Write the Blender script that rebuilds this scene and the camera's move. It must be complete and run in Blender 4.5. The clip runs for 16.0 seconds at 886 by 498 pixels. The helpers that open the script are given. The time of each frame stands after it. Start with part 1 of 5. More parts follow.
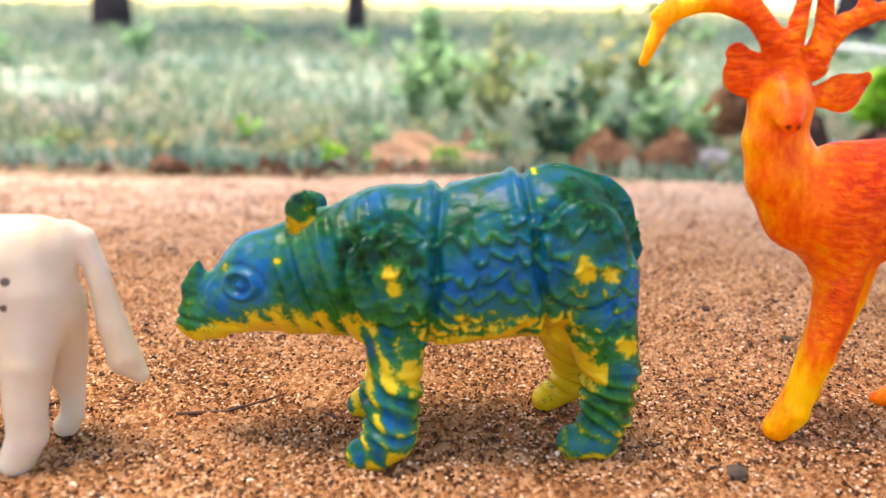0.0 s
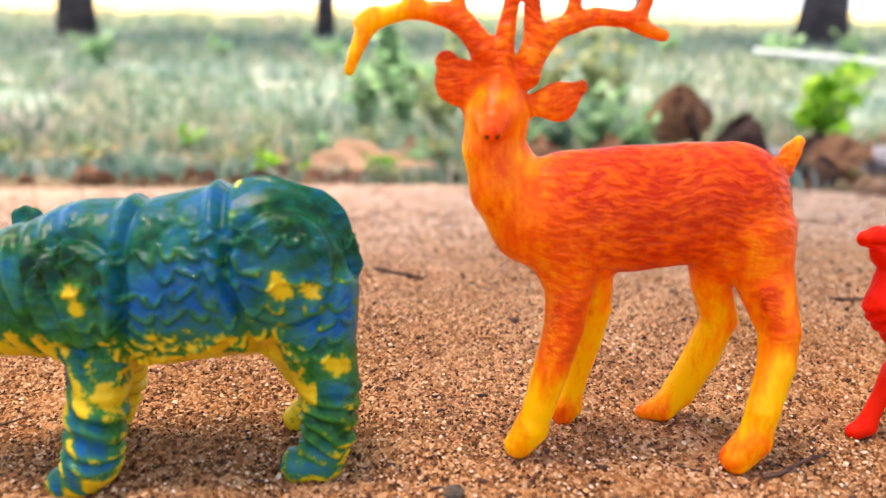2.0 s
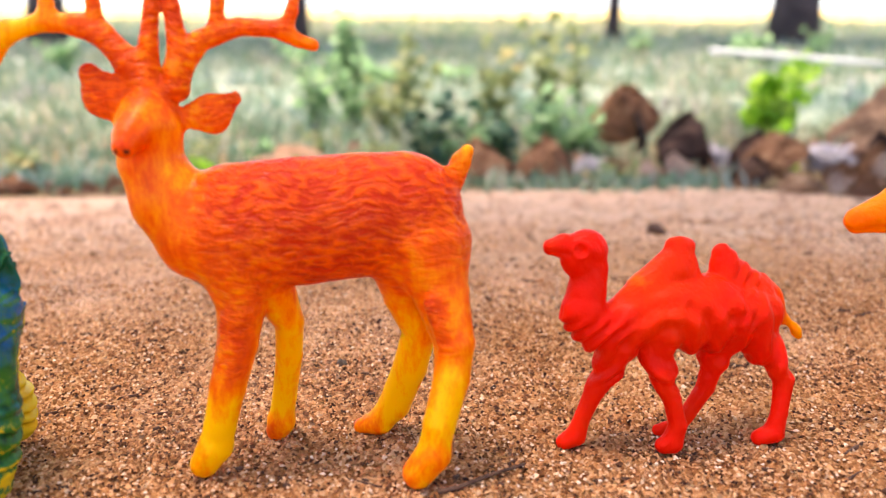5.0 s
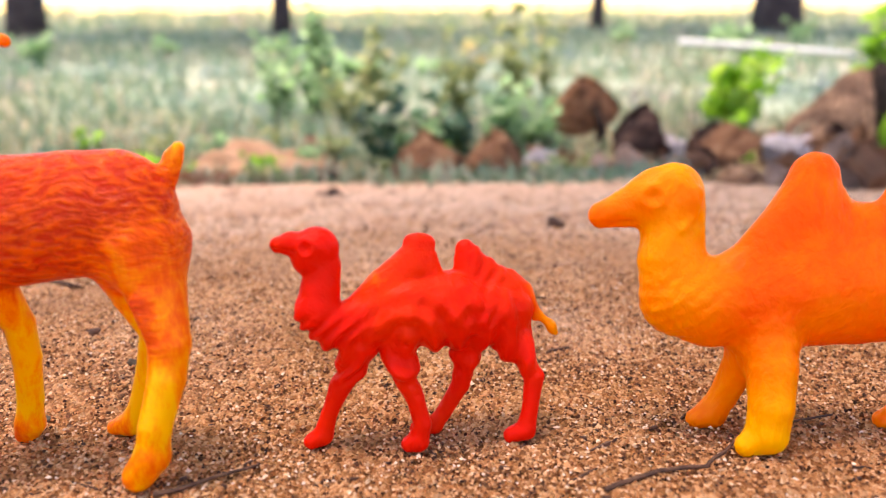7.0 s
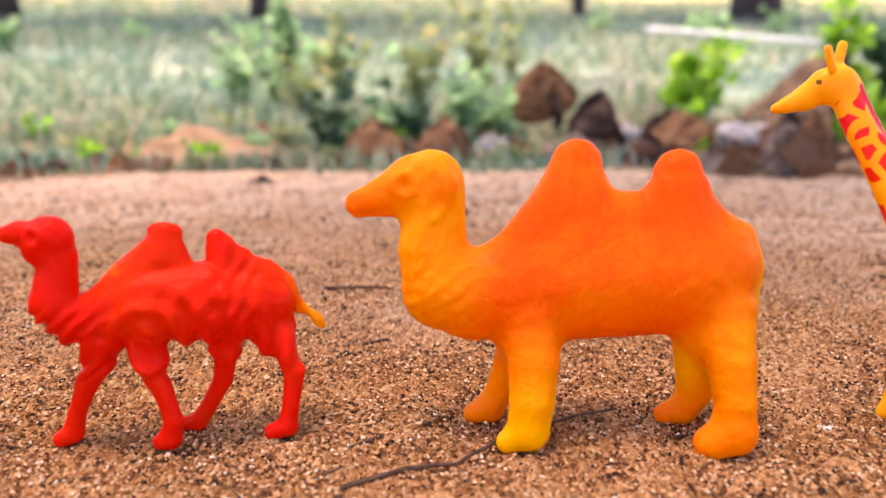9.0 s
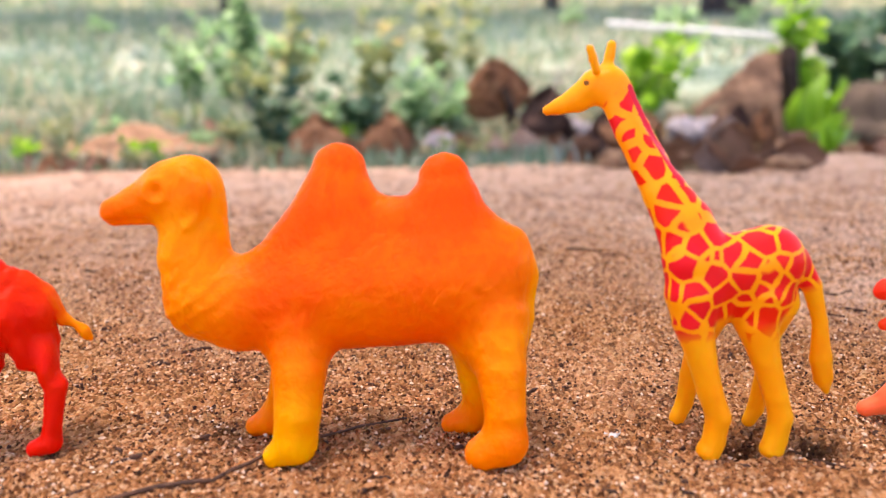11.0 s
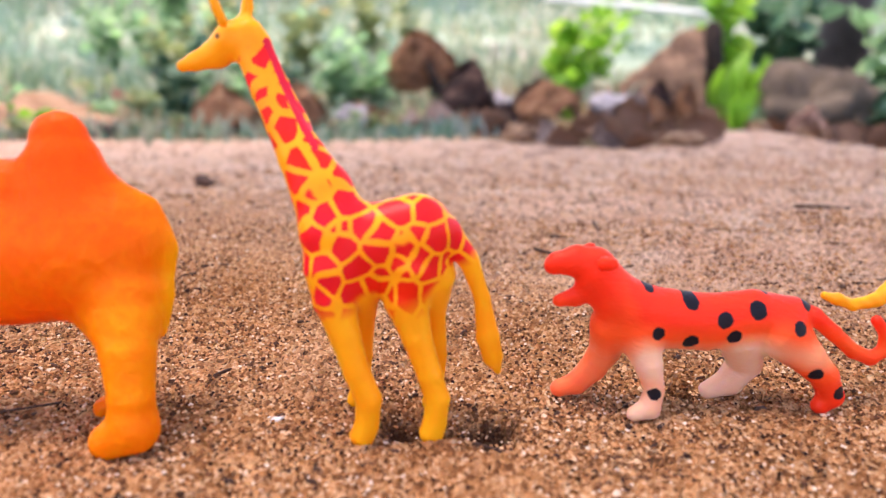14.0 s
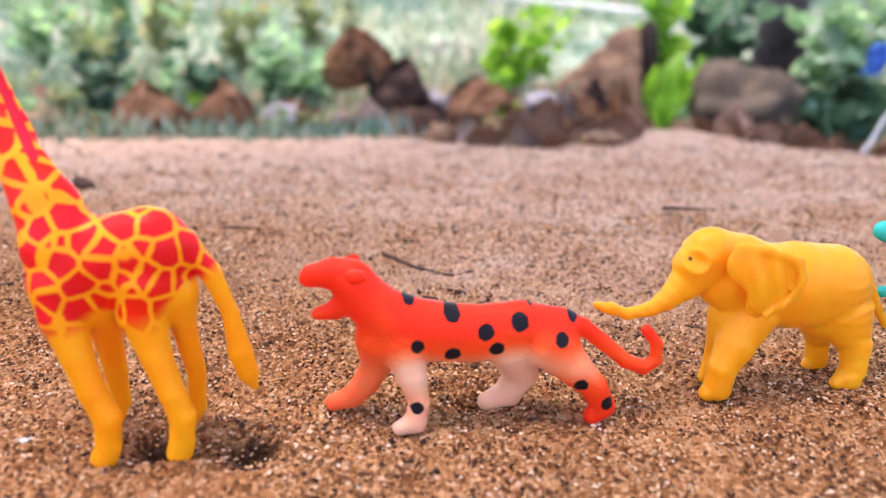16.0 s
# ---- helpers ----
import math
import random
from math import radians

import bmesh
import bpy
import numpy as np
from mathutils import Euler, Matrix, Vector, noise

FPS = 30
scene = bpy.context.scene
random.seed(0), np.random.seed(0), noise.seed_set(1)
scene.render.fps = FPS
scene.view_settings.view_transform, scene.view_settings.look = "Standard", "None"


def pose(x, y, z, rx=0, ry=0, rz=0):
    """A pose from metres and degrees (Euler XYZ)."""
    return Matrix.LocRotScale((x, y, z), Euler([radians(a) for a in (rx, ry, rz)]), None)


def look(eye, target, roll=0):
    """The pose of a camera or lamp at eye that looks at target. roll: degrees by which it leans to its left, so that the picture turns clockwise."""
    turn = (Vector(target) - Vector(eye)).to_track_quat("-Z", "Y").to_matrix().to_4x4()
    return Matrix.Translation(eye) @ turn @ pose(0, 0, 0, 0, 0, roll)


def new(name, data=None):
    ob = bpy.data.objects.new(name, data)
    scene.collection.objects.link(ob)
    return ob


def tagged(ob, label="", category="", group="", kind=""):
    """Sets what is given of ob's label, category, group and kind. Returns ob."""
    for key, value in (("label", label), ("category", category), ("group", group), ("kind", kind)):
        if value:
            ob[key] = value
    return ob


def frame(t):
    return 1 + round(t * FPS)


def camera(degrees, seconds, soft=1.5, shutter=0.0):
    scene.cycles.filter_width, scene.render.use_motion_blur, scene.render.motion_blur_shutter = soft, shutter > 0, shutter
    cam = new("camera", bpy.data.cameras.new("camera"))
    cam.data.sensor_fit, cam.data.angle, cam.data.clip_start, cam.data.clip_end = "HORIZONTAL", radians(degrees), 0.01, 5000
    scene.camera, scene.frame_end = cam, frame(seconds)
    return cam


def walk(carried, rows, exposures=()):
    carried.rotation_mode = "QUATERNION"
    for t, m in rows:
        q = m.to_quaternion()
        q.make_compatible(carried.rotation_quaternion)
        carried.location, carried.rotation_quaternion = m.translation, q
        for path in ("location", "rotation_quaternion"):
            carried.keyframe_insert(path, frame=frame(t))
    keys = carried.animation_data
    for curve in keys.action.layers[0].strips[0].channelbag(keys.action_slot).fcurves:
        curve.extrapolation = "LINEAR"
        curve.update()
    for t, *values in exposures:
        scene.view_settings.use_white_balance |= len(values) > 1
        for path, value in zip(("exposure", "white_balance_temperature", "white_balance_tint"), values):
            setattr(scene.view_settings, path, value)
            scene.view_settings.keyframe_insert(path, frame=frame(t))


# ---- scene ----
cam = camera(61.8, 16.0, 1.0)
cam.data.dof.use_dof, cam.data.dof.focus_distance, cam.data.dof.aperture_fstop = True, 0.19, 10.0
METRES, EYE, TILT, LEAN, TURN = 0.4, 0.087, -15.0, -0.9, 0.0
ROWS = [
    (0.0, 0.0, 0.0, 0.0, 0.0, 0.0, -0.0),
    (0.5, 0.0312, 0.0011, 0.006, -0.25, 0.17, 0.31),
    (1.0, 0.0678, 0.0054, 0.003, -0.69, 0.36, 0.43),
    (1.5, 0.1045, 0.0089, 0.0049, -1.19, 0.52, 0.52),
    (2.0, 0.1416, 0.0115, 0.0031, -1.62, 0.58, 0.57),
    (2.5, 0.176, 0.0145, 0.0081, -1.93, 0.68, 0.79),
    (3.0, 0.2012, 0.015, 0.0059, -2.24, 0.67, 0.87),
    (3.5, 0.2307, 0.0164, 0.0036, -2.59, 0.8, 0.92),
    (6.0, 0.3841, 0.0113, 0.007, -2.62, 0.56, 1.99),
    (6.5, 0.4275, 0.0116, 0.006, -2.89, 0.35, 2.07),
    (7.0, 0.46, 0.012, 0.0042, -3.1, 0.16, 2.08),
    (7.5, 0.4969, 0.0157, 0.0044, -3.41, -0.01, 2.07),
    (8.0, 0.5242, 0.0172, 0.0037, -3.69, -0.2, 2.06),
    (8.5, 0.5572, 0.019, 0.0008, -3.95, -0.5, 2.03),
    (9.0, 0.592, 0.0198, 0.0007, -4.14, -0.81, 2.04),
    (11.5, 0.7379, 0.0228, 0.0024, -6.13, -1.55, 2.58),
    (12.0, 0.7667, 0.0228, -0.0001, -6.65, -2.0, 2.44),
    (12.5, 0.8042, 0.0226, -0.0034, -7.12, -2.32, 2.37),
    (13.0, 0.8308, 0.0249, -0.0049, -7.61, -2.64, 2.32),
    (13.5, 0.8552, 0.0337, -0.0073, -8.01, -3.03, 2.33),
    (14.0, 0.8819, 0.0338, -0.0085, -8.56, -3.24, 2.3),
    (14.5, 0.9098, 0.0368, -0.0083, -9.25, -3.47, 2.29),
    (15.0, 0.938, 0.0369, -0.0083, -9.87, -3.62, 2.31),
    (15.5, 0.9606, 0.0261, -0.0071, -10.7, -3.55, 2.35),
    (16.0, 0.9913, 0.0247, -0.0055, -11.41, -3.62, 2.48),
]
walk(cam, [(t, pose(0, 0, EYE, TILT, LEAN, TURN) @ pose(METRES * x, METRES * y, METRES * z, 90 + pitch, roll, yaw)) for t, x, y, z, yaw, pitch, roll in ROWS],
     exposures=[(0.0, 1.72, 6950, 20), (3.5, 1.76, 7150, 24), (9.0, 1.66, 7400, 31), (16.0, 1.80, 6500, 28)])

# ---- light ----
world = bpy.data.worlds.new("overcast_sky")
scene.world = world
world.use_nodes = True
wn = world.node_tree.nodes
sky = wn.new("ShaderNodeTexSky")
sky.sky_type, sky.sun_disc = "NISHITA", False
sky.sun_elevation, sky.sun_rotation = radians(80), radians(-65)
world.node_tree.links.new(sky.outputs[0], wn["Background"].inputs[0])
wn["Background"].inputs[1].default_value = 0.15
sun = new("sun", bpy.data.lights.new("sun", "SUN"))
sun.data.energy, sun.data.angle, sun.data.color = 4.4, radians(26), (1.0, 0.93, 0.82)
# from high up, a little from the left
sun.matrix_world = look((-0.5, 0.5, 4.5), (0.2, 0.2, 0))


# ---- materials ----
class Mat:
    """A node material on one Principled shader."""

    def __init__(self, name, rough=0.5, spec=0.5):
        self.m = bpy.data.materials.new(name)
        self.m.use_nodes = True
        self.n, self.l = self.m.node_tree.nodes, self.m.node_tree.links
        self.p = self.n["Principled BSDF"]
        self.p.inputs["Roughness"].default_value = rough
        self.p.inputs["Specular IOR Level"].default_value = spec

    def add(self, kind, **values):
        node = self.n.new("ShaderNode" + kind)
        for key, value in values.items():
            node.inputs[key.replace("_", " ")].default_value = value
        return node

    def link(self, a, b):
        self.l.new(a, b)

    def where(self, scale=(1, 1, 1)):
        """Object coordinates in metres, stretched."""
        c, k = self.n.new("ShaderNodeTexCoord"), self.n.new("ShaderNodeMapping")
        k.inputs["Scale"].default_value = scale
        self.link(c.outputs["Object"], k.inputs[0])
        return k.outputs[0]

    def noise(self, scale, detail=3.0, at=None, rough=0.55):
        node = self.add("TexNoise", Scale=scale, Detail=detail, Roughness=rough)
        self.link(at or self.where(), node.inputs["Vector"])
        return node.outputs["Fac"]

    def ramp(self, fac, *stops):
        node = self.n.new("ShaderNodeValToRGB")
        el = node.color_ramp.elements
        while len(el) < len(stops):
            el.new(0.5)
        for e, (pos, colour) in zip(el, stops):
            e.position = pos
            e.color = (*colour, 1) if isinstance(colour, tuple) else (colour, colour, colour, 1)
        self.link(fac, node.inputs[0])
        return node.outputs[0]

    def mix(self, fac, a, b, mode="MIX"):
        node = self.n.new("ShaderNodeMix")
        node.data_type, node.blend_type = "RGBA", mode
        for value, slot in ((fac, 0), (a, 6), (b, 7)):
            if isinstance(value, (int, float)):
                node.inputs[slot].default_value = value
            elif isinstance(value, tuple):
                node.inputs[slot].default_value = (*value, 1)
            else:
                self.link(value, node.inputs[slot])
        return node.outputs[2]

    def math(self, op, a, b=0.0, c=0.0):
        node = self.n.new("ShaderNodeMath")
        node.operation = op
        for i, value in enumerate((a, b, c)):
            if isinstance(value, (int, float)):
                node.inputs[i].default_value = value
            else:
                self.link(value, node.inputs[i])
        return node.outputs[0]

    def attr(self, name):
        node = self.n.new("ShaderNodeAttribute")
        node.attribute_name = name
        return node.outputs["Fac"]

    def rand(self):
        return self.n.new("ShaderNodeObjectInfo").outputs["Random"]

    def island(self):
        return self.n.new("ShaderNodeNewGeometry").outputs["Random Per Island"]

    def colour(self, out):
        self.link(out, self.p.inputs["Base Color"])
        return self

    def bump(self, height, distance, strength=1.0):
        node = self.add("Bump", Strength=strength, Distance=distance)
        self.link(height, node.inputs["Height"])
        old = self.p.inputs["Normal"].links
        if old:
            self.link(old[0].from_socket, node.inputs["Normal"])
        self.link(node.outputs[0], self.p.inputs["Normal"])
        return self

    def glow_through(self, weight, radius, scale=0.004):
        """Light that wanders inside soft plastic."""
        self.p.inputs["Subsurface Weight"].default_value = weight
        self.p.inputs["Subsurface Radius"].default_value = radius
        self.p.inputs["Subsurface Scale"].default_value = scale
        return self


def sand_material():
    m = Mat("sand", 0.95, 0.12)
    at = m.where()
    cells = m.add("TexVoronoi", Scale=950.0, Randomness=1.0)
    m.link(at, cells.inputs["Vector"])
    grains = m.ramp(cells.outputs["Color"], (0.0, (0.045, 0.015, 0.006)), (0.28, (0.34, 0.135, 0.046)), (0.52, (0.56, 0.25, 0.095)), (0.8, (0.70, 0.375, 0.175)), (1.0, (0.80, 0.54, 0.33)))
    patches = m.ramp(m.noise(28.0, 5.0), (0.36, (0.62, 0.54, 0.47)), (0.62, (1.0, 1.0, 1.0)))
    near = m.mix(0.8, grains, patches, "MULTIPLY")
    crumbs = m.add("TexVoronoi", Scale=560.0, Randomness=1.0)
    m.link(at, crumbs.inputs["Vector"])
    dust = m.ramp(m.noise(22.0, 8.0, rough=0.7), (0.3, (0.68, 0.37, 0.225)), (0.5, (0.85, 0.53, 0.355)), (0.72, (0.90, 0.65, 0.475)))
    dust = m.mix(0.75, dust, m.ramp(crumbs.outputs["Color"], (0.12, 0.10), (0.30, 0.62), (0.55, 0.95), (0.8, 1.0)), "MULTIPLY")
    sand = m.mix(m.attr("dry"), near, dust)
    # shade inside the dents, put into the sand's colour
    pit_shade = m.mix(m.attr("pit_shade"), sand, (0.06, 0.026, 0.013))
    soil = m.ramp(m.noise(9.0, 8.0, rough=0.7), (0.3, (0.07, 0.045, 0.022)), (0.5, (0.20, 0.14, 0.07)), (0.7, (0.36, 0.25, 0.14)))
    # turf tones lifted and blued: the meadow's bright haze is in the colour
    turf = m.ramp(m.noise(3.2, 9.0, rough=0.72), (0.28, (0.07, 0.13, 0.10)), (0.45, (0.17, 0.24, 0.18)), (0.58, (0.31, 0.34, 0.26)), (0.75, (0.48, 0.42, 0.36)))
    field = m.ramp(m.noise(0.6, 8.0, rough=0.7), (0.3, (0.44, 0.36, 0.13)), (0.7, (0.70, 0.53, 0.22)))
    far = m.mix(m.attr("turf"), m.mix(m.attr("soil"), pit_shade, soil), turf)
    m.colour(m.mix(m.attr("field"), far, field))
    fine = m.math("MULTIPLY", cells.outputs["Distance"], -1.0)
    m.bump(fine, 0.0014, 1.0)
    m.bump(m.noise(160.0, 4.0), 0.0012, 0.6)
    return m.m


def grain_material():
    m = Mat("loose_grain", 0.85, 0.15)
    m.colour(m.ramp(m.island(), (0.0, (0.025, 0.010, 0.006)), (0.20, (0.14, 0.055, 0.024)), (0.40, (0.38, 0.155, 0.055)), (0.65, (0.58, 0.28, 0.115)), (0.90, (0.70, 0.41, 0.215)), (1.0, (0.80, 0.60, 0.42))))
    return m.m


def plain(name, a, b, scale, rough=0.7, bump=0.0, spec=0.3):
    """Two tones mottled at a given scale, with a fine relief."""
    m = Mat(name, rough, spec)
    base = m.ramp(m.noise(scale, 6.0), (0.32, a), (0.68, b))
    m.colour(m.mix(0.35, base, m.ramp(m.noise(scale * 7, 3.0), (0.3, 0.45), (0.7, 1.0)), "MULTIPLY"))
    if bump:
        m.bump(m.noise(scale * 3, 6.0), bump)
    return m.m


def leaf_material(name, stops, clear=0.35, drift=0.0):
    """Thin leaves whose tone changes from leaf to leaf, and through which light comes."""
    m = Mat(name, 0.5, 0.35)
    base = m.ramp(m.island(), *stops)
    if drift:
        # broad tints, bluish for haze over the grass
        patch = m.ramp(m.noise(drift, 4.0), (0.30, (0.58, 0.75, 0.84)), (0.45, (0.80, 0.94, 0.76)), (0.54, (0.96, 0.94, 0.66)), (0.66, (0.96, 0.86, 0.90)))
        base = m.mix(0.9, base, patch, "MULTIPLY")
    m.colour(m.mix(0.4, base, m.ramp(m.noise(60.0, 4.0), (0.3, 0.5), (0.7, 1.0)), "MULTIPLY"))
    back = m.n.new("ShaderNodeBsdfTranslucent")
    m.link(base, back.inputs[0])
    both = m.n.new("ShaderNodeMixShader")
    both.inputs[0].default_value = clear
    m.link(m.p.outputs[0], both.inputs[1])
    m.link(back.outputs[0], both.inputs[2])
    m.link(both.outputs[0], m.n["Material Output"].inputs[0])
    return m.m


def dead_leaf_material(name, dark, mid, pale):
    """Withered leaf: blotched brown with paler veins and a papery relief."""
    m = Mat(name, 0.7, 0.25)
    blotch = m.ramp(m.noise(38.0, 6.0, rough=0.65), (0.30, dark), (0.52, mid), (0.75, pale))
    m.colour(m.mix(0.5, blotch, m.ramp(m.noise(240.0, 4.0), (0.3, 0.5), (0.65, 1.0)), "MULTIPLY"))
    m.bump(m.noise(110.0, 5.0), 0.003, 0.8)
    return m.m


def fur(m, scale, depth, stretch=(1, 1, 1), where=None):
    """Moulded hair: short strokes that bend along the body."""
    bend = m.n.new("ShaderNodeTexNoise")
    bend.inputs["Scale"].default_value = scale * 0.35
    m.link(m.where(), bend.inputs["Vector"])
    shift = m.n.new("ShaderNodeVectorMath")
    shift.operation = "MULTIPLY_ADD"
    m.link(bend.outputs["Color"], shift.inputs[0])
    shift.inputs[1].default_value = (0.012, 0.012, 0.012)
    m.link(m.where(), shift.inputs[2])
    lay = m.n.new("ShaderNodeMapping")
    lay.inputs["Rotation"].default_value = (0, radians(34), 0)
    lay.inputs["Scale"].default_value = stretch
    m.link(shift.outputs[0], lay.inputs[0])
    hair = m.ramp(m.noise(scale * 7, 3.0, lay.outputs[0]), (0.38, 0.0), (0.62, 1.0))
    m.bump(m.math("MULTIPLY", hair, where) if where else hair, depth, 0.8)
    return hair


def rhino_paint():
    m = Mat("rhino_paint", 0.20, 0.16)
    warp = m.noise(130.0, 8.0, rough=0.8)
    big = m.noise(95.0, 5.0, rough=0.6)
    bend = m.n.new("ShaderNodeTexNoise")
    bend.inputs["Scale"].default_value = 130.0
    m.link(m.where(), bend.inputs["Vector"])
    bent = m.n.new("ShaderNodeVectorMath")
    bent.operation = "MULTIPLY_ADD"
    m.link(bend.outputs["Color"], bent.inputs[0])
    bent.inputs[1].default_value = (0.009, 0.009, 0.009)
    m.link(m.where((0.55, 0.7, 1.15)), bent.inputs[2])
    scales = m.add("TexVoronoi", Scale=400.0, Randomness=1.0)
    m.link(bent.outputs[0], scales.inputs["Vector"])
    dome = m.math("SUBTRACT", 1.0, scales.outputs["Distance"])
    tone = m.math("ADD", m.math("ADD", big, m.attr("band")), m.math("ADD", m.math("MULTIPLY", dome, 0.12), m.math("MULTIPLY", m.attr("scale"), 0.10)))
    coat = m.ramp(tone, (0.44, (0.0005, 0.026, 0.010)), (0.55, (0.0005, 0.070, 0.026)), (0.63, (0.0003, 0.080, 0.095)), (0.80, (0.0002, 0.090, 0.27)))
    coat = m.mix(m.ramp(m.attr("scale"), (0.10, 0.0), (0.45, 0.75)), coat, (0.001, 0.065, 0.022))
    under = m.math("MAXIMUM", m.math("MULTIPLY", m.attr("up"), -0.28), 0.0)
    wear = m.math("ADD", m.math("ADD", m.math("MULTIPLY", warp, 0.66), m.math("MULTIPLY", dome, 0.07)), m.math("MULTIPLY", m.attr("ring"), 0.10))
    wear = m.math("ADD", m.math("ADD", m.math("ADD", wear, m.math("MULTIPLY", m.attr("scale"), 0.065)), under), m.math("MULTIPLY", m.math("SUBTRACT", 1.0, m.attr("paint")), 0.50))
    worn = m.ramp(wear, (0.515, 0.0), (0.565, 1.0))
    edge = m.ramp(wear, (0.38, 0.0), (0.515, 0.9))
    base = m.mix(edge, coat, (0.03, 0.16, 0.012))
    m.colour(m.mix(worn, base, m.ramp(big, (0.3, (0.60, 0.33, 0.008)), (0.7, (0.66, 0.50, 0.012)))))
    m.bump(dome, 0.0004, 0.6)
    m.bump(warp, 0.0004, 0.5)
    return m.m


def inked(m, base):
    """Small dark dots: eyes and nostrils."""
    return m.mix(m.ramp(m.attr("ink"), (0.85, 0.85), (1.15, 0.0)), base, (0.03, 0.012, 0.008))


def deer_paint():
    m = Mat("deer_paint", 0.36, 0.12)
    coat = m.ramp(m.attr("paint"), (0.45, 0.0), (0.85, 1.0))
    hair = fur(m, 105.0, 0.00055, (0.42, 0.7, 1.25), coat)
    broken = m.math("MULTIPLY", hair, coat)
    blotch = m.math("MULTIPLY", m.math("SUBTRACT", m.noise(170.0, 8.0, m.where((1, 1, 0.35)), 0.75), 0.5), 2.0)
    cloud = m.math("MULTIPLY", m.math("SUBTRACT", m.noise(55.0, 3.0), 0.5), 0.5)
    bare = m.math("SUBTRACT", 1.0, m.math("MULTIPLY", coat, 0.65))
    tone = m.math("ADD", m.attr("paint"), m.math("ADD", cloud, m.math("MULTIPLY", blotch, bare)))
    tone = m.math("SUBTRACT", tone, m.math("MULTIPLY", broken, 0.36))
    base = m.ramp(tone, (0.08, (0.97, 0.45, 0.002)), (0.32, (0.95, 0.25, 0.001)), (0.58, (0.84, 0.100, 0.001)), (0.95, (0.56, 0.025, 0.001)))
    m.colour(inked(m, base))
    m.bump(m.noise(380.0, 3.0), 0.0003, 0.4)
    return m.glow_through(0.3, (1.0, 0.3, 0.03), 0.003).m


def camel_paint(name, low, mid, high):
    m = Mat(name, 0.42, 0.08)
    hair = fur(m, 90.0, 0.00018, (0.7, 1, 0.5))
    tone = m.math("ADD", m.attr("paint"), m.math("MULTIPLY", m.math("SUBTRACT", m.noise(42.0, 4.0, rough=0.55), 0.5), 1.0))
    tone = m.math("SUBTRACT", tone, m.math("MULTIPLY", hair, 0.07))
    m.colour(inked(m, m.ramp(tone, (0.1, low), (0.5, mid), (0.95, high))))
    return m.glow_through(0.28, (1.0, 0.3, 0.03), 0.003).m


def giraffe_paint():
    m = Mat("giraffe_paint", 0.36, 0.14)
    cells = m.add("TexVoronoi", Scale=190.0, Randomness=0.75)
    cells.feature = "DISTANCE_TO_EDGE"
    warp = m.n.new("ShaderNodeTexNoise")
    warp.inputs["Scale"].default_value = 220.0
    m.link(m.where(), warp.inputs["Vector"])
    bent = m.n.new("ShaderNodeVectorMath")
    bent.operation = "MULTIPLY_ADD"
    m.link(warp.outputs["Color"], bent.inputs[0])
    bent.inputs[1].default_value = (0.0011, 0.0011, 0.0011)
    m.link(m.where(), bent.inputs[2])
    m.link(bent.outputs[0], cells.inputs["Vector"])
    patch = m.ramp(m.math("SUBTRACT", cells.outputs["Distance"], m.attr("gap")), (0.0, 0.0), (0.028, 1.0))
    coat = m.ramp(m.attr("paint"), (0.52, 0.0), (0.60, 1.0))
    red = m.ramp(m.noise(45.0, 3.0), (0.35, (0.80, 0.020, 0.002)), (0.68, (0.76, 0.009, 0.020)))
    base = m.ramp(m.noise(70.0, 4.0), (0.3, (0.94, 0.29, 0.003)), (0.7, (0.96, 0.38, 0.005)))
    skinned = m.mix(m.math("MULTIPLY", patch, coat), base, red)
    m.colour(inked(m, m.mix(m.ramp(m.attr("mane"), (0.9, 1.0), (1.1, 0.0)), skinned, (0.62, 0.015, 0.03))))
    m.bump(m.noise(300.0, 3.0), 0.0003, 0.4)
    return m.glow_through(0.35, (1.0, 0.4, 0.06), 0.003).m


def leopard_paint():
    m = Mat("leopard_paint", 0.38, 0.12)
    tone = m.math("ADD", m.math("ADD", m.attr("paint"), m.attr("lift")), m.math("MULTIPLY", m.math("SUBTRACT", m.noise(80.0, 3.0), 0.5), 0.3))
    base = m.ramp(tone, (0.1, (0.80, 0.43, 0.26)), (0.36, (0.88, 0.25, 0.10)), (0.60, (0.94, 0.085, 0.012)), (0.95, (0.93, 0.036, 0.008)))
    ragged = m.math("ADD", m.attr("spot"), m.math("MULTIPLY", m.math("SUBTRACT", m.noise(900.0, 3.0), 0.5), 0.5))
    m.colour(m.mix(m.ramp(ragged, (0.9, 1.0), (1.05, 0.0)), base, (0.012, 0.009, 0.012)))
    fur(m, 120.0, 0.00008, (0.4, 1, 1.2))
    return m.glow_through(0.35, (1.0, 0.35, 0.1), 0.003).m


def soft_plastic(name, a, b, marks=None):
    m = Mat(name, 0.38, 0.2)
    base = m.ramp(m.noise(60.0, 4.0), (0.3, a), (0.7, b))
    if marks:
        base = m.mix(m.ramp(m.noise(700.0, 2.0), (0.76, 0.0), (0.80, 0.6)), base, marks)
    m.colour(inked(m, base))
    w = m.add("TexWave", Scale=70.0, Distortion=5.0, Detail=2.0)
    m.link(m.where((1, 1, 0.3)), w.inputs["Vector"])
    m.bump(w.outputs["Fac"], 0.00025, 0.4)
    return m.glow_through(0.4, (1.0, 0.5, 0.1), 0.003).m


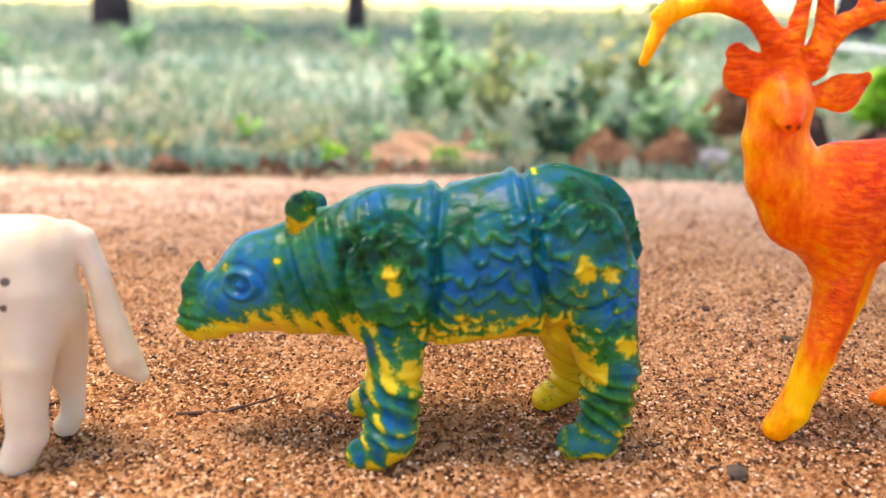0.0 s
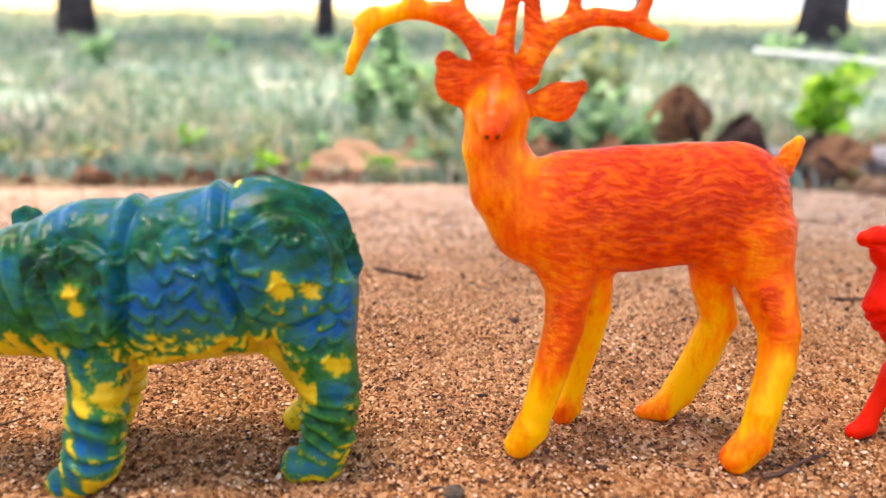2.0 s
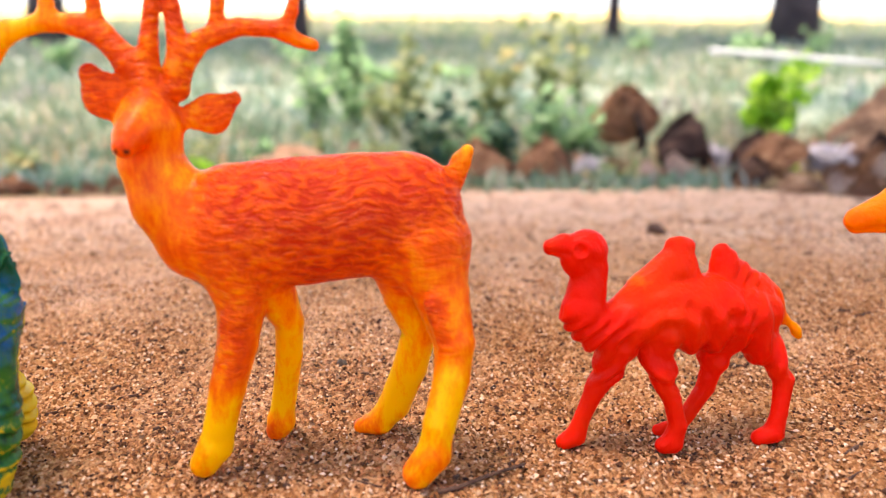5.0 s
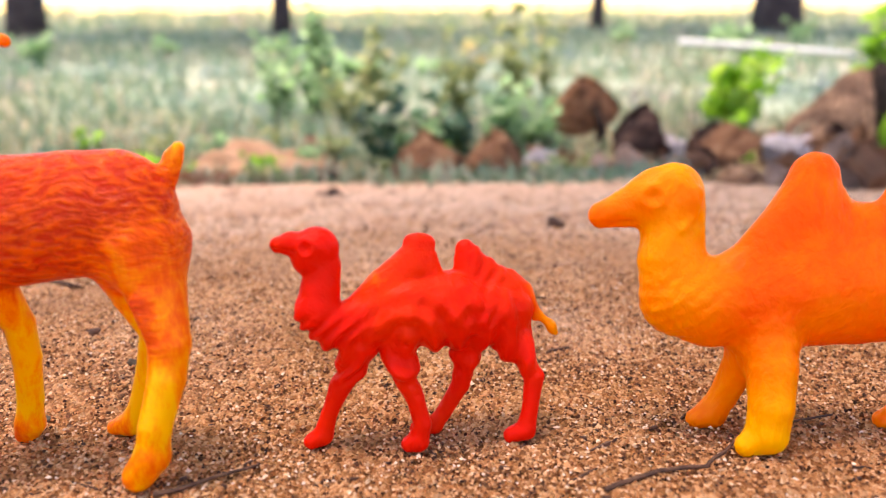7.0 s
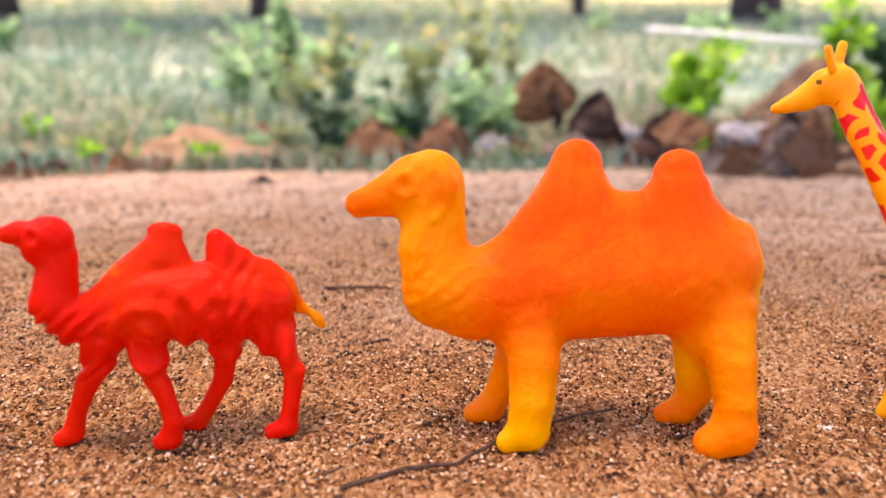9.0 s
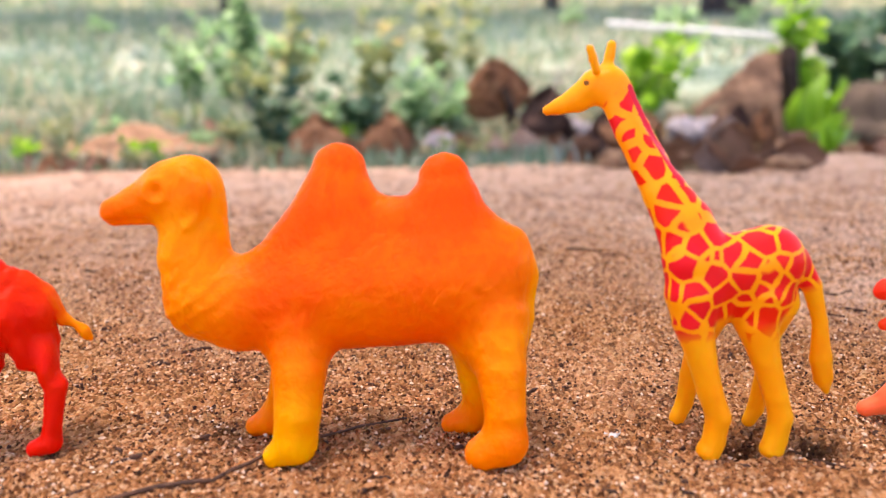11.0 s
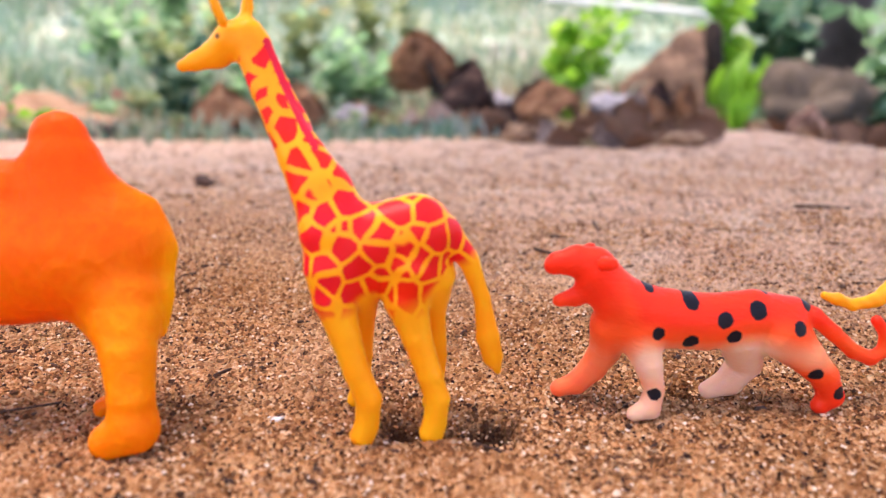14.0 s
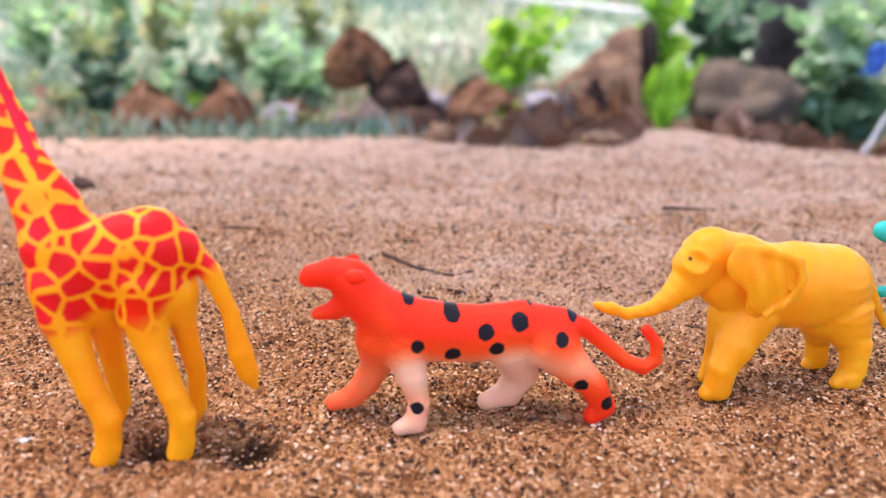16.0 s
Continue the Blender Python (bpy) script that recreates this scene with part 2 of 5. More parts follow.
SAND, GRAIN = sand_material(), grain_material()
BARK = plain("bark", (0.060, 0.028, 0.017), (0.36, 0.21, 0.125), 26.0, 0.85, 0.02)
TRUNK = plain("dark_bark", (0.030, 0.024, 0.030), (0.10, 0.08, 0.085), 9.0, 0.9, 0.02)
# near-black wood: the shade of the stump's hollow is in this colour
STUMP = plain("shaded_stump_wood", (0.014, 0.008, 0.006), (0.060, 0.034, 0.022), 40.0, 0.9, 0.02)
STONE = plain("stone", (0.050, 0.034, 0.022), (0.16, 0.115, 0.075), 14.0, 0.9, 0.01)
PALE_STONE = plain("pale_stone", (0.17, 0.15, 0.15), (0.46, 0.41, 0.42), 25.0, 0.8, 0.004)
CLAY = plain("clay", (0.24, 0.125, 0.066), (0.46, 0.27, 0.155), 20.0, 0.95, 0.01)
TWIG = plain("twig", (0.05, 0.022, 0.012), (0.16, 0.075, 0.04), 300.0, 0.8, 0.0004)
WHITE = plain("white_paint", (0.52, 0.54, 0.53), (0.72, 0.73, 0.71), 12.0, 0.5)
CHIP = plain("pale_chip", (0.55, 0.50, 0.44), (0.80, 0.76, 0.70), 400.0, 0.4)
BLUE = plain("blue_sheet", (0.02, 0.10, 0.48), (0.04, 0.20, 0.70), 20.0, 0.4)
DRY = leaf_material("dry_leaf", ((0.0, (0.12, 0.055, 0.035)), (0.4, (0.30, 0.155, 0.09)), (0.75, (0.50, 0.30, 0.19)), (1.0, (0.68, 0.50, 0.38))), 0.2)
RUSSET = dead_leaf_material("russet_leaf", (0.07, 0.026, 0.014), (0.33, 0.150, 0.070), (0.62, 0.36, 0.20))
DARK_LEAF = dead_leaf_material("dark_leaf", (0.014, 0.007, 0.006), (0.075, 0.036, 0.027), (0.28, 0.15, 0.11))
GREY_LEAF = dead_leaf_material("grey_brown_leaf", (0.12, 0.075, 0.060), (0.34, 0.23, 0.18), (0.56, 0.43, 0.35))
PINK_LEAF = dead_leaf_material("pinkish_leaf", (0.20, 0.095, 0.060), (0.48, 0.26, 0.175), (0.66, 0.45, 0.34))
STEM = plain("weed_stem", (0.12, 0.20, 0.06), (0.26, 0.30, 0.13), 60.0, 0.6)
DEEP = leaf_material("deep_green_leaf", ((0.0, (0.016, 0.050, 0.026)), (0.5, (0.045, 0.110, 0.058)), (1.0, (0.11, 0.23, 0.12))), 0.3)
OLIVE = leaf_material("olive_leaf", ((0.0, (0.13, 0.16, 0.06)), (0.5, (0.27, 0.33, 0.13)), (0.9, (0.44, 0.44, 0.20)), (1.0, (0.55, 0.42, 0.20))), 0.5)
GREEN = leaf_material("green_leaf", ((0.0, (0.12, 0.24, 0.11)), (0.5, (0.24, 0.42, 0.19)), (1.0, (0.42, 0.60, 0.32))), 0.6)
BRIGHT = leaf_material("bright_leaf", ((0.0, (0.10, 0.28, 0.02)), (0.5, (0.22, 0.47, 0.03)), (1.0, (0.40, 0.62, 0.07))), 0.6)
# blade colours paled and blued to carry the haze and glare
BLADE = leaf_material("grass_blade", ((0.0, (0.10, 0.19, 0.13)), (0.3, (0.21, 0.31, 0.23)), (0.65, (0.36, 0.42, 0.35)), (0.9, (0.54, 0.49, 0.44)), (1.0, (0.68, 0.56, 0.50))), 0.4, 1.7)


# ---- building helpers ----
def part(name, bm, material, parent=None, label=""):
    """One mesh object out of a bmesh, under a thing if one is given."""
    me = bpy.data.meshes.new(name)
    bm.to_mesh(me)
    bm.free()
    for p in me.polygons:
        p.use_smooth = True
    me.materials.append(material)
    ob = new(name, me)
    if parent:
        ob.parent = parent
    if label:
        ob["label"] = label
    return ob


def from_arrays(name, verts, faces, material, smooth=True):
    me = bpy.data.meshes.new(name)
    me.from_pydata(verts.tolist() if hasattr(verts, "tolist") else verts, [], faces.tolist() if hasattr(faces, "tolist") else faces)
    me.polygons.foreach_set("use_smooth", [smooth] * len(me.polygons))
    me.materials.append(material)
    return new(name, me)


def float_layer(me, name, values):
    me.attributes.new(name, "FLOAT", "POINT").data.foreach_set("value", np.asarray(values, dtype=np.float32))


def smooth_noise(x, y, scale, seed):
    """Soft value noise, -1 to 1, over arrays of places."""
    rng = np.random.RandomState(seed)
    table = rng.uniform(-1, 1, (256, 256))
    u, v = x * scale, y * scale
    i, j = np.floor(u).astype(int), np.floor(v).astype(int)
    a, b = u - i, v - j
    a, b = a * a * (3 - 2 * a), b * b * (3 - 2 * b)
    g = lambda p, q: table[p % 256, q % 256]
    return (g(i, j) * (1 - a) + g(i + 1, j) * a) * (1 - b) + (g(i, j + 1) * (1 - a) + g(i + 1, j + 1) * a) * b


def tube(bm, pts, radii, sides=8, squash=1.0):
    """A closed tapering tube along points, added to a bmesh."""
    rings = []
    for k, p in enumerate(pts):
        a, b = Vector(pts[max(k - 1, 0)]), Vector(pts[min(k + 1, len(pts) - 1)])
        d = (b - a).normalized()
        u = d.cross(Vector((0.31, 0.9, 0.17))).normalized()
        w = d.cross(u)
        r = radii[k]
        rings.append([bm.verts.new(Vector(p) + u * (r * math.cos(2 * math.pi * s / sides)) + w * (r * squash * math.sin(2 * math.pi * s / sides))) for s in range(sides)])
    for one, two in zip(rings, rings[1:]):
        for s in range(sides):
            bm.faces.new((one[s], one[(s + 1) % sides], two[(s + 1) % sides], two[s]))
    bm.faces.new(rings[0][::-1])
    bm.faces.new(rings[-1])


class Figure:
    """A moulded toy: limbs of changing girth that melt into one another, in millimetres."""

    def __init__(self, melt=2.2, step=0.62):
        self.segments, self.limbs, self.dots, self.melt, self.step = [], [], [], melt, step

    def limb(self, width, paint_a, paint_b, *joints):
        """Joints of x, y, z, girth; width flattens (or widens) it across the toy; the paint runs from one tone to the other."""
        n = len(joints) - 1
        self.limbs.append((len(self.segments), len(self.segments) + n))
        for k in range(n):
            tones = [paint_a + (paint_b - paint_a) * j / n for j in (k, k + 1)]
            self.segments.append((np.array(joints[k]), np.array(joints[k + 1]), width, tones))

    def dot(self, x, z, r):
        """A painted dot on the side that faces the camera."""
        self.dots.append((x, z, r))

    @staticmethod
    def distance(seg, x, y, z):
        a, b, width, tones = seg
        ab = (b - a)[:3] / (1, width, 1)
        px, py, pz = x - a[0], (y - a[1]) / width, z - a[2]
        t = np.clip((px * ab[0] + py * ab[1] + pz * ab[2]) / max(ab @ ab, 1e-9), 0, 1)
        d = np.sqrt((px - t * ab[0]) ** 2 + (py - t * ab[1]) ** 2 + (pz - t * ab[2]) ** 2) - (a[3] + t * (b[3] - a[3]))
        return d * min(1.0, 0.5 + 0.5 * width), t

    def build(self, name, material, place, relief=None, layers=None):
        s, k = self.step, self.melt
        ends = np.array([e for seg in self.segments for e in seg[:2]])
        low = (ends[:, :3] - ends[:, 3:]).min(0) - 3
        high = (ends[:, :3] + ends[:, 3:]).max(0) + 3
        low[2] = -3.1 * s
        n = np.ceil((high - low) / s).astype(int) + 1
        axes = [low[i] + s * np.arange(n[i]) for i in range(3)]
        field = np.full(n, 20.0, dtype=np.float32)
        for first, last in self.limbs:
            ends = np.array([e for seg in self.segments[first:last] for e in seg[:2]])
            r = ends[:, 3:].max() + 2 * k + 1
            i0 = np.maximum(((ends[:, :3].min(0) - r - low) / s).astype(int), 0)
            i1 = np.minimum(((ends[:, :3].max(0) + r - low) / s).astype(int) + 2, n)
            cut = tuple(slice(p, q) for p, q in zip(i0, i1))
            x, y, z = axes[0][cut[0]][:, None, None], axes[1][cut[1]][None, :, None], axes[2][cut[2]][None, None, :]
            d = self.distance(self.segments[first], x, y, z)[0]
            for seg in self.segments[first + 1:last]:
                other = self.distance(seg, x, y, z)[0]
                h = np.clip(0.5 + 0.5 * (d - other) / 0.5, 0, 1)
                d = d * (1 - h) + other * h - 0.5 * h * (1 - h)
            old = field[cut]
            h = np.clip(0.5 + 0.5 * (old - d) / k, 0, 1)
            field[cut] = old * (1 - h) + d * h - k * h * (1 - h)
        field = np.maximum(field, (-0.8 - axes[2])[None, None, :])
        verts, quads = skin(field)
        verts = verts * s + low
        # outward directions from the field
        gx, gy, gz = np.gradient(field)
        ijk = np.clip(np.round((verts - low) / s).astype(int), 0, n - 1)
        normal = np.stack([g[ijk[:, 0], ijk[:, 1], ijk[:, 2]] for g in (gx, gy, gz)], 1)
        normal /= np.maximum(np.linalg.norm(normal, axis=1, keepdims=True), 1e-6)
        top, tone = np.zeros(len(verts)), np.zeros(len(verts))
        for seg in self.segments:
            d, t = self.distance(seg, verts[:, 0], verts[:, 1], verts[:, 2])
            w = np.exp(-np.maximum(d, -1) / 1.6)
            top += w * (seg[3][0] + t * (seg[3][1] - seg[3][0]))
            tone += w
        if relief:
            verts = verts + normal * relief(verts, normal)[:, None]
        ob = from_arrays(name, verts / 1000, quads, material)
        float_layer(ob.data, "paint", top / np.maximum(tone, 1e-9))
        float_layer(ob.data, "up", normal[:, 2])
        far = np.full(len(verts), 9.0)
        for x, z, r in self.dots:
            far = np.minimum(far, np.where(normal[:, 1] < 0.2, np.hypot(verts[:, 0] - x, verts[:, 2] - z) / r, 9.0))
        float_layer(ob.data, "ink", far)
        for key, rule in (layers or {}).items():
            float_layer(ob.data, key, rule(verts))
        ob.matrix_world = place
        return ob


def skin(field):
    """The surface where a field of distances is zero: one corner per crossed cell, one face per crossed edge."""
    inside = field < 0
    n = np.array(field.shape)
    count, total = np.zeros(n - 1, dtype=np.int8), np.zeros((*(n - 1), 3), dtype=np.float32)
    base = [slice(0, -1)] * 3
    crossings = []
    for axis in range(3):
        u, v = [a for a in range(3) if a != axis]
        lo, hi = [slice(None)] * 3, [slice(None)] * 3
        lo[axis], hi[axis] = slice(0, -1), slice(1, None)
        f0, f1 = field[tuple(lo)], field[tuple(hi)]
        cross = (f0 < 0) != (f1 < 0)
        idx = np.argwhere(cross)
        frac = (f0[cross] / (f0[cross] - f1[cross]))
        crossings.append((axis, u, v, idx, inside[tuple(lo)][cross]))
        for du in (0, -1):
            for dv in (0, -1):
                cell = idx.copy()
                cell[:, u] += du
                cell[:, v] += dv
                ok = ((cell >= 0) & (cell < n - 1)).all(1)
                point = idx.astype(np.float32)
                point[:, axis] += frac
                np.add.at(total, tuple(cell[ok].T), point[ok])
                np.add.at(count, tuple(cell[ok].T), 1)
    used = count > 0
    number = np.full(n - 1, -1)
    number[used] = np.arange(used.sum())
    verts = total[used] / count[used][:, None]
    quads = []
    for axis, u, v, idx, start_in in crossings:
        ok = (idx[:, u] > 0) & (idx[:, v] > 0) & (idx[:, u] < n[u] - 1) & (idx[:, v] < n[v] - 1)
        idx, start_in = idx[ok], start_in[ok]
        corner = []
        for du, dv in ((0, 0), (-1, 0), (-1, -1), (0, -1)):
            cell = idx.copy()
            cell[:, u] += du
            cell[:, v] += dv
            corner.append(number[tuple(cell.T)])
        q = np.stack(corner, 1)
        flip = start_in if axis != 1 else ~start_in
        q[~flip] = q[~flip][:, ::-1]
        quads.append(q)
    return verts, np.concatenate(quads)


# ---- ground ----
def edge_line(x):
    """Where the bare sand ends, for each x."""
    return np.interp(x, (-1.5, -0.45, -0.1, 0.1, 0.25, 0.42, 0.53, 0.60, 0.65, 0.74, 0.85, 0.95, 1.10, 1.60), (0.80, 0.78, 0.80, 0.87, 0.90, 0.94, 0.84, 0.69, 0.64, 0.74, 0.87, 0.81, 0.76, 0.72))


def ground_height(x, y):
    """The lie of the land: level sand, a fall to its far edge, then a meadow that climbs."""
    h = np.where(y > 0.30, -0.10 * (y - 0.30) * np.clip((y - 0.30) / 0.12, 0, 1), 0.0)
    rise = np.clip(y - 1.1, 0, None)
    h = np.where(y > 1.1, -0.08 + 0.056 * rise, h)
    h = np.where(y > 7.0, 0.25 + 0.09 * (y - 7.0), h)
    h = np.minimum(h, 1.25 + 0.01 * np.clip(y, 0, None))
    h = h + 0.006 * np.exp(-(((x - 0.08) / 0.06) ** 2 + ((y - 0.235) / 0.04) ** 2))
    h = h + 0.0016 * smooth_noise(x, y, 26, 3) * np.clip((y - 0.18) / 0.1, 0.25, 1)
    h = h + 0.012 * smooth_noise(x, y, 5, 4) * np.clip((y - 0.6) / 0.5, 0, 1)
    h = h + 0.008 * np.exp(-(((x - 0.85) / 0.09) ** 2 + ((y - 0.84) / 0.10) ** 2))
    h = h - 0.15 * np.clip(x - 0.88, 0, 0.5) * np.clip((y - 0.40) / 0.35, 0, 1) * np.clip((2.2 - y) / 0.9, 0, 1)
    for dx, dy, wide, deep in DENTS:
        h = h - deep * np.exp(-(((x - dx) ** 2 + (y - dy) ** 2) / wide ** 2))
    return h


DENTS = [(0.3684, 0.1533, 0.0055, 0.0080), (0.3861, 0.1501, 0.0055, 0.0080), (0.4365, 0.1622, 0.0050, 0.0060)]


def spread(dense_lo, dense_hi, step, lo, hi, growth):
    """Coordinates: even in the middle, ever wider apart towards both ends."""
    mid = list(np.arange(dense_lo, dense_hi, step))
    left, right, d = [dense_lo], [mid[-1]], step
    while left[-1] > lo:
        d *= growth
        left.append(left[-1] - d)
    d = step
    while right[-1] < hi:
        d *= growth
        right.append(right[-1] + d)
    return np.array(left[:0:-1] + mid + right[1:])


def build_ground():
    xs = spread(-0.14, 0.64, 0.00115, -90, 90, 1.075)
    ys = spread(0.085, 0.36, 0.00115, -90, 160, 1.04)
    x, y = np.meshgrid(xs, ys, indexing="ij")
    z = ground_height(x, y)
    rng = np.random.RandomState(5)
    rough = np.exp(-np.clip(y - 0.30, 0, None) / 0.2) * (np.abs(x - 0.25) < 0.6) * (y > 0)
    z = z + rough * (0.00050 * np.maximum(1, y / 0.2) * rng.normal(size=x.shape) + 0.0007 * smooth_noise(x, y, 210, 8) + 0.0009 * smooth_noise(x, y, 75, 9))
    nx, ny = x.shape
    k = np.arange(nx * ny).reshape(nx, ny)
    quads = np.stack([k[:-1, :-1], k[1:, :-1], k[1:, 1:], k[:-1, 1:]], -1).reshape(-1, 4)
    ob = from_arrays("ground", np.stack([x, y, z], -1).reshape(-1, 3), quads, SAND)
    edge = edge_line(x) + 0.035 * smooth_noise(x, y, 9, 11) + 0.02 * smooth_noise(x, y, 23, 12)
    step = lambda a, b: np.clip((y - a) / (b - a), 0, 1).ravel()
    float_layer(ob.data, "dry", np.clip((y - 0.20 + 0.06 * smooth_noise(x, y, 17, 14)) / 0.30 + 0.45 * np.clip((x - 0.33) / 0.15, 0, 1) * np.clip((y - 0.16) / 0.09, 0, 1), 0, 0.92).ravel())
    float_layer(ob.data, "soil", (step(edge, edge + 0.05) * (y.ravel() > 0)))
    float_layer(ob.data, "turf", step(1.35 + 0.2 * smooth_noise(x, y, 1.7, 15), 1.9))
    float_layer(ob.data, "field", step(6.0 + 1.2 * smooth_noise(x, y, 0.5, 16), 10.5))
    # mask that paints each dent dark, as shade in its hollow
    pit_shade = np.zeros_like(x)
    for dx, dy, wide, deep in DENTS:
        pit_shade = np.maximum(pit_shade, np.exp(-(((x - dx) ** 2 + (y - dy) ** 2) / (1.0 * wide) ** 2)))
    float_layer(ob.data, "pit_shade", np.clip(pit_shade * 1.7 + 0.4 * smooth_noise(x, y, 300, 17) * (pit_shade > 0.1) - 0.3, 0, 0.92).ravel())
    tagged(ob, "coarse reddish sand running into a weedy green meadow", "ground", kind="structure")


build_ground()


def build_grains():
    """Loose coarse grains on the sand near the toys."""
    rng = np.random.RandomState(21)
    count = 150000
    gx = rng.uniform(-0.15, 0.64, count)
    gy = np.where(rng.rand(count) < 0.75, 0.09 + 0.22 * rng.rand(count), 0.28 + np.abs(rng.normal(0, 0.16, count)))
    gx = 0.25 + (gx - 0.25) * np.maximum(1, gy / 0.2)
    r = rng.uniform(0.00028, 0.00062, count) * np.where(rng.rand(count) < 0.04, 1.5, 1) * np.maximum(1, gy / 0.25)
    gz = ground_height(gx, gy) + 0.2 * r + 0.0003
    shape = np.array([(1, 0, 0), (-1, 0, 0), (0, 1, 0), (0, -1, 0), (0, 0, 1), (0, 0, -1)], dtype=float)
    tri = np.array([(0, 2, 4), (2, 1, 4), (1, 3, 4), (3, 0, 4), (2, 0, 5), (1, 2, 5), (3, 1, 5), (0, 3, 5)])
    jig = shape[None] * rng.uniform(0.6, 1.35, (count, 6, 1)) + rng.uniform(-0.25, 0.25, (count, 6, 3))
    ang = rng.uniform(0, 6.28, count)
    c, s = np.cos(ang)[:, None], np.sin(ang)[:, None]
    v = np.stack([jig[..., 0] * c - jig[..., 1] * s, jig[..., 0] * s + jig[..., 1] * c, jig[..., 2] * 0.8], -1) * r[:, None, None]
    v += np.stack([gx, gy, gz], -1)[:, None, :]
    faces = (tri[None] + 6 * np.arange(count)[:, None, None]).reshape(-1, 3)
    ob = from_arrays("sand_grains", v.reshape(-1, 3), faces, GRAIN, smooth=False)
    tagged(ob, "loose coarse brown sand grains on the ground", "sand", kind="stuff")


build_grains()

# ---- the toys ----
def rhino_scales(v):
    """Curved strokes like scallops moulded on the plates, 0 on smooth hide and 1 on a stroke."""
    x, y, z = v.T
    wx = x + 2.2 * smooth_noise(x, z, 0.13, 41) + 0.9 * smooth_noise(x, z, 0.4, 42)
    wz = z + 2.4 * smooth_noise(x, z, 0.15, 43) + 0.05 * x
    row = np.floor(wz / 3.4)
    fv = wz / 3.4 - row
    fu = wx / 5.0 + 0.5 * np.mod(row, 2) + 0.13 * row
    cell = np.floor(fu)
    fu = fu - cell - 0.5
    d = np.hypot(fu / 0.50, (1 - fv) * 1.05)
    kept = np.sin(cell * 12.99 + row * 78.2) > -0.55
    stroke = np.exp(-((d - 0.74) / 0.17) ** 2) * (fv < 0.85) * kept
    return stroke * np.clip((z - 24) / 6, 0, 1) * np.clip((58 - z) / 4, 0, 1) * np.clip((x + 24) / 8, 0, 1)


def rhino_folds(v, n):
    """Belts and folds of the hide, an eye, rings round the legs."""
    x, y, z = v.T
    out = np.zeros(len(v))
    side = np.clip(np.abs(n[:, 1]) * 1.5 + np.clip(n[:, 2], 0, 1), 0, 1)
    for at, bend in ((-9.6, 0.06), (14.5, -0.18)):
        line = x - at - bend * (z - 32)
        high = np.clip((z - 19) / 5, 0, 1)
        out += high * side * (1.0 * np.exp(-(line / 1.3) ** 2) - 1.1 * np.exp(-((line - 2.4) / 0.9) ** 2))
    low_swag = z - (27.5 + 0.020 * (x + 6) ** 2 * (x > -6))
    mid = (x > -9.6) & (x < 14.5)
    out += mid * side * (0.9 * np.exp(-(low_swag / 1.1) ** 2) - 0.9 * np.exp(-((low_swag + 2.2) / 0.9) ** 2))
    out += 0.95 * np.clip(np.abs(n[:, 1]) * 2.0 - 0.5, 0, 1) * rhino_scales(v)
    neck = np.clip((-14.6 - x) / 3, 0, 1) * np.clip((x + 42) / 5, 0, 1) * np.clip((z - 22) / 5, 0, 1)
    out += neck * np.clip(np.abs(n[:, 1]) * 1.6 - 0.3, 0, 1) * 0.75 * np.sin((x + 0.35 * z) * 1.25)
    for cx, cz, size in ((23.9, 47.0, 8.6), (-15.8, 41.9, 8.0)):
        far = np.hypot(x - cx, (z - cz) * 0.85)
        out += side * (0.8 * np.exp(-((far - size) / 1.1) ** 2) - 1.1 * np.exp(-((far - size - 2.0) / 0.9) ** 2)) * (np.abs(n[:, 1]) > 0.25)
    leg = np.clip((23 - z) / 6, 0, 1) * np.clip((z - 5) / 3, 0, 1)
    out += leg * 0.55 * np.sin((z + 0.45 * x + 1.2 * smooth_noise(x, z, 0.2, 44)) * 1.75)
    ex, ez = (-47.6, 38.9)
    ring = np.hypot((x - ex) / 1.25, z - ez)
    out += (np.abs(n[:, 1]) > 0.3) * (0.9 * np.exp(-((ring - 2.6) / 0.7) ** 2) - 0.7 * np.exp(-((ring - 1.5) / 0.5) ** 2) + 0.6 * np.exp(-(ring / 0.8) ** 2) - 0.5 * np.exp(-((ring - 4.0) / 0.7) ** 2))
    mouth = z - (29.0 - 0.10 * (x + 58))
    out -= 0.7 * np.exp(-(mouth / 0.6) ** 2) * np.clip((-48 - x) / 2, 0, 1)
    return out


def camel_folds(v, n):
    """Swirls of moulded hair on the flanks, tufts under the neck and at the rump, a brow and a mouth."""
    x, y, z = v.T
    flank = np.clip((z - 15) / 4, 0, 1) * np.clip((x + 13) / 6, 0, 1) * np.clip((40 - z) / 6, 0, 1)
    out = flank * 0.60 * np.sin(np.hypot(x + 1, z - 27) * 1.1 + 0.8 * smooth_noise(x, z, 0.2, 51))
    out += flank * np.clip((24 - x) / 3, 0, 1) * 0.30 * np.sin(np.hypot(x - 15, z - 30) * 1.3)
    neck = np.clip((-x - 8) / 5, 0, 1) * np.clip((z - 15) / 4, 0, 1) * np.clip((36 - z) / 5, 0, 1)
    out += neck * 0.55 * np.sin(1.4 * x - 1.1 * z + 1.5 * np.sin(0.5 * z))
    rump = np.clip((x - 13) / 4, 0, 1) * np.clip((z - 14) / 4, 0, 1)
    out += rump * np.clip((24 - x) / 3, 0, 1) * 0.25 * np.sin(1.6 * x - 0.8 * z + np.sin(0.7 * z))
    side = np.clip(np.abs(n[:, 1]) * 1.5, 0, 1)
    eye = np.hypot(x + 22.5, z - 49.6)
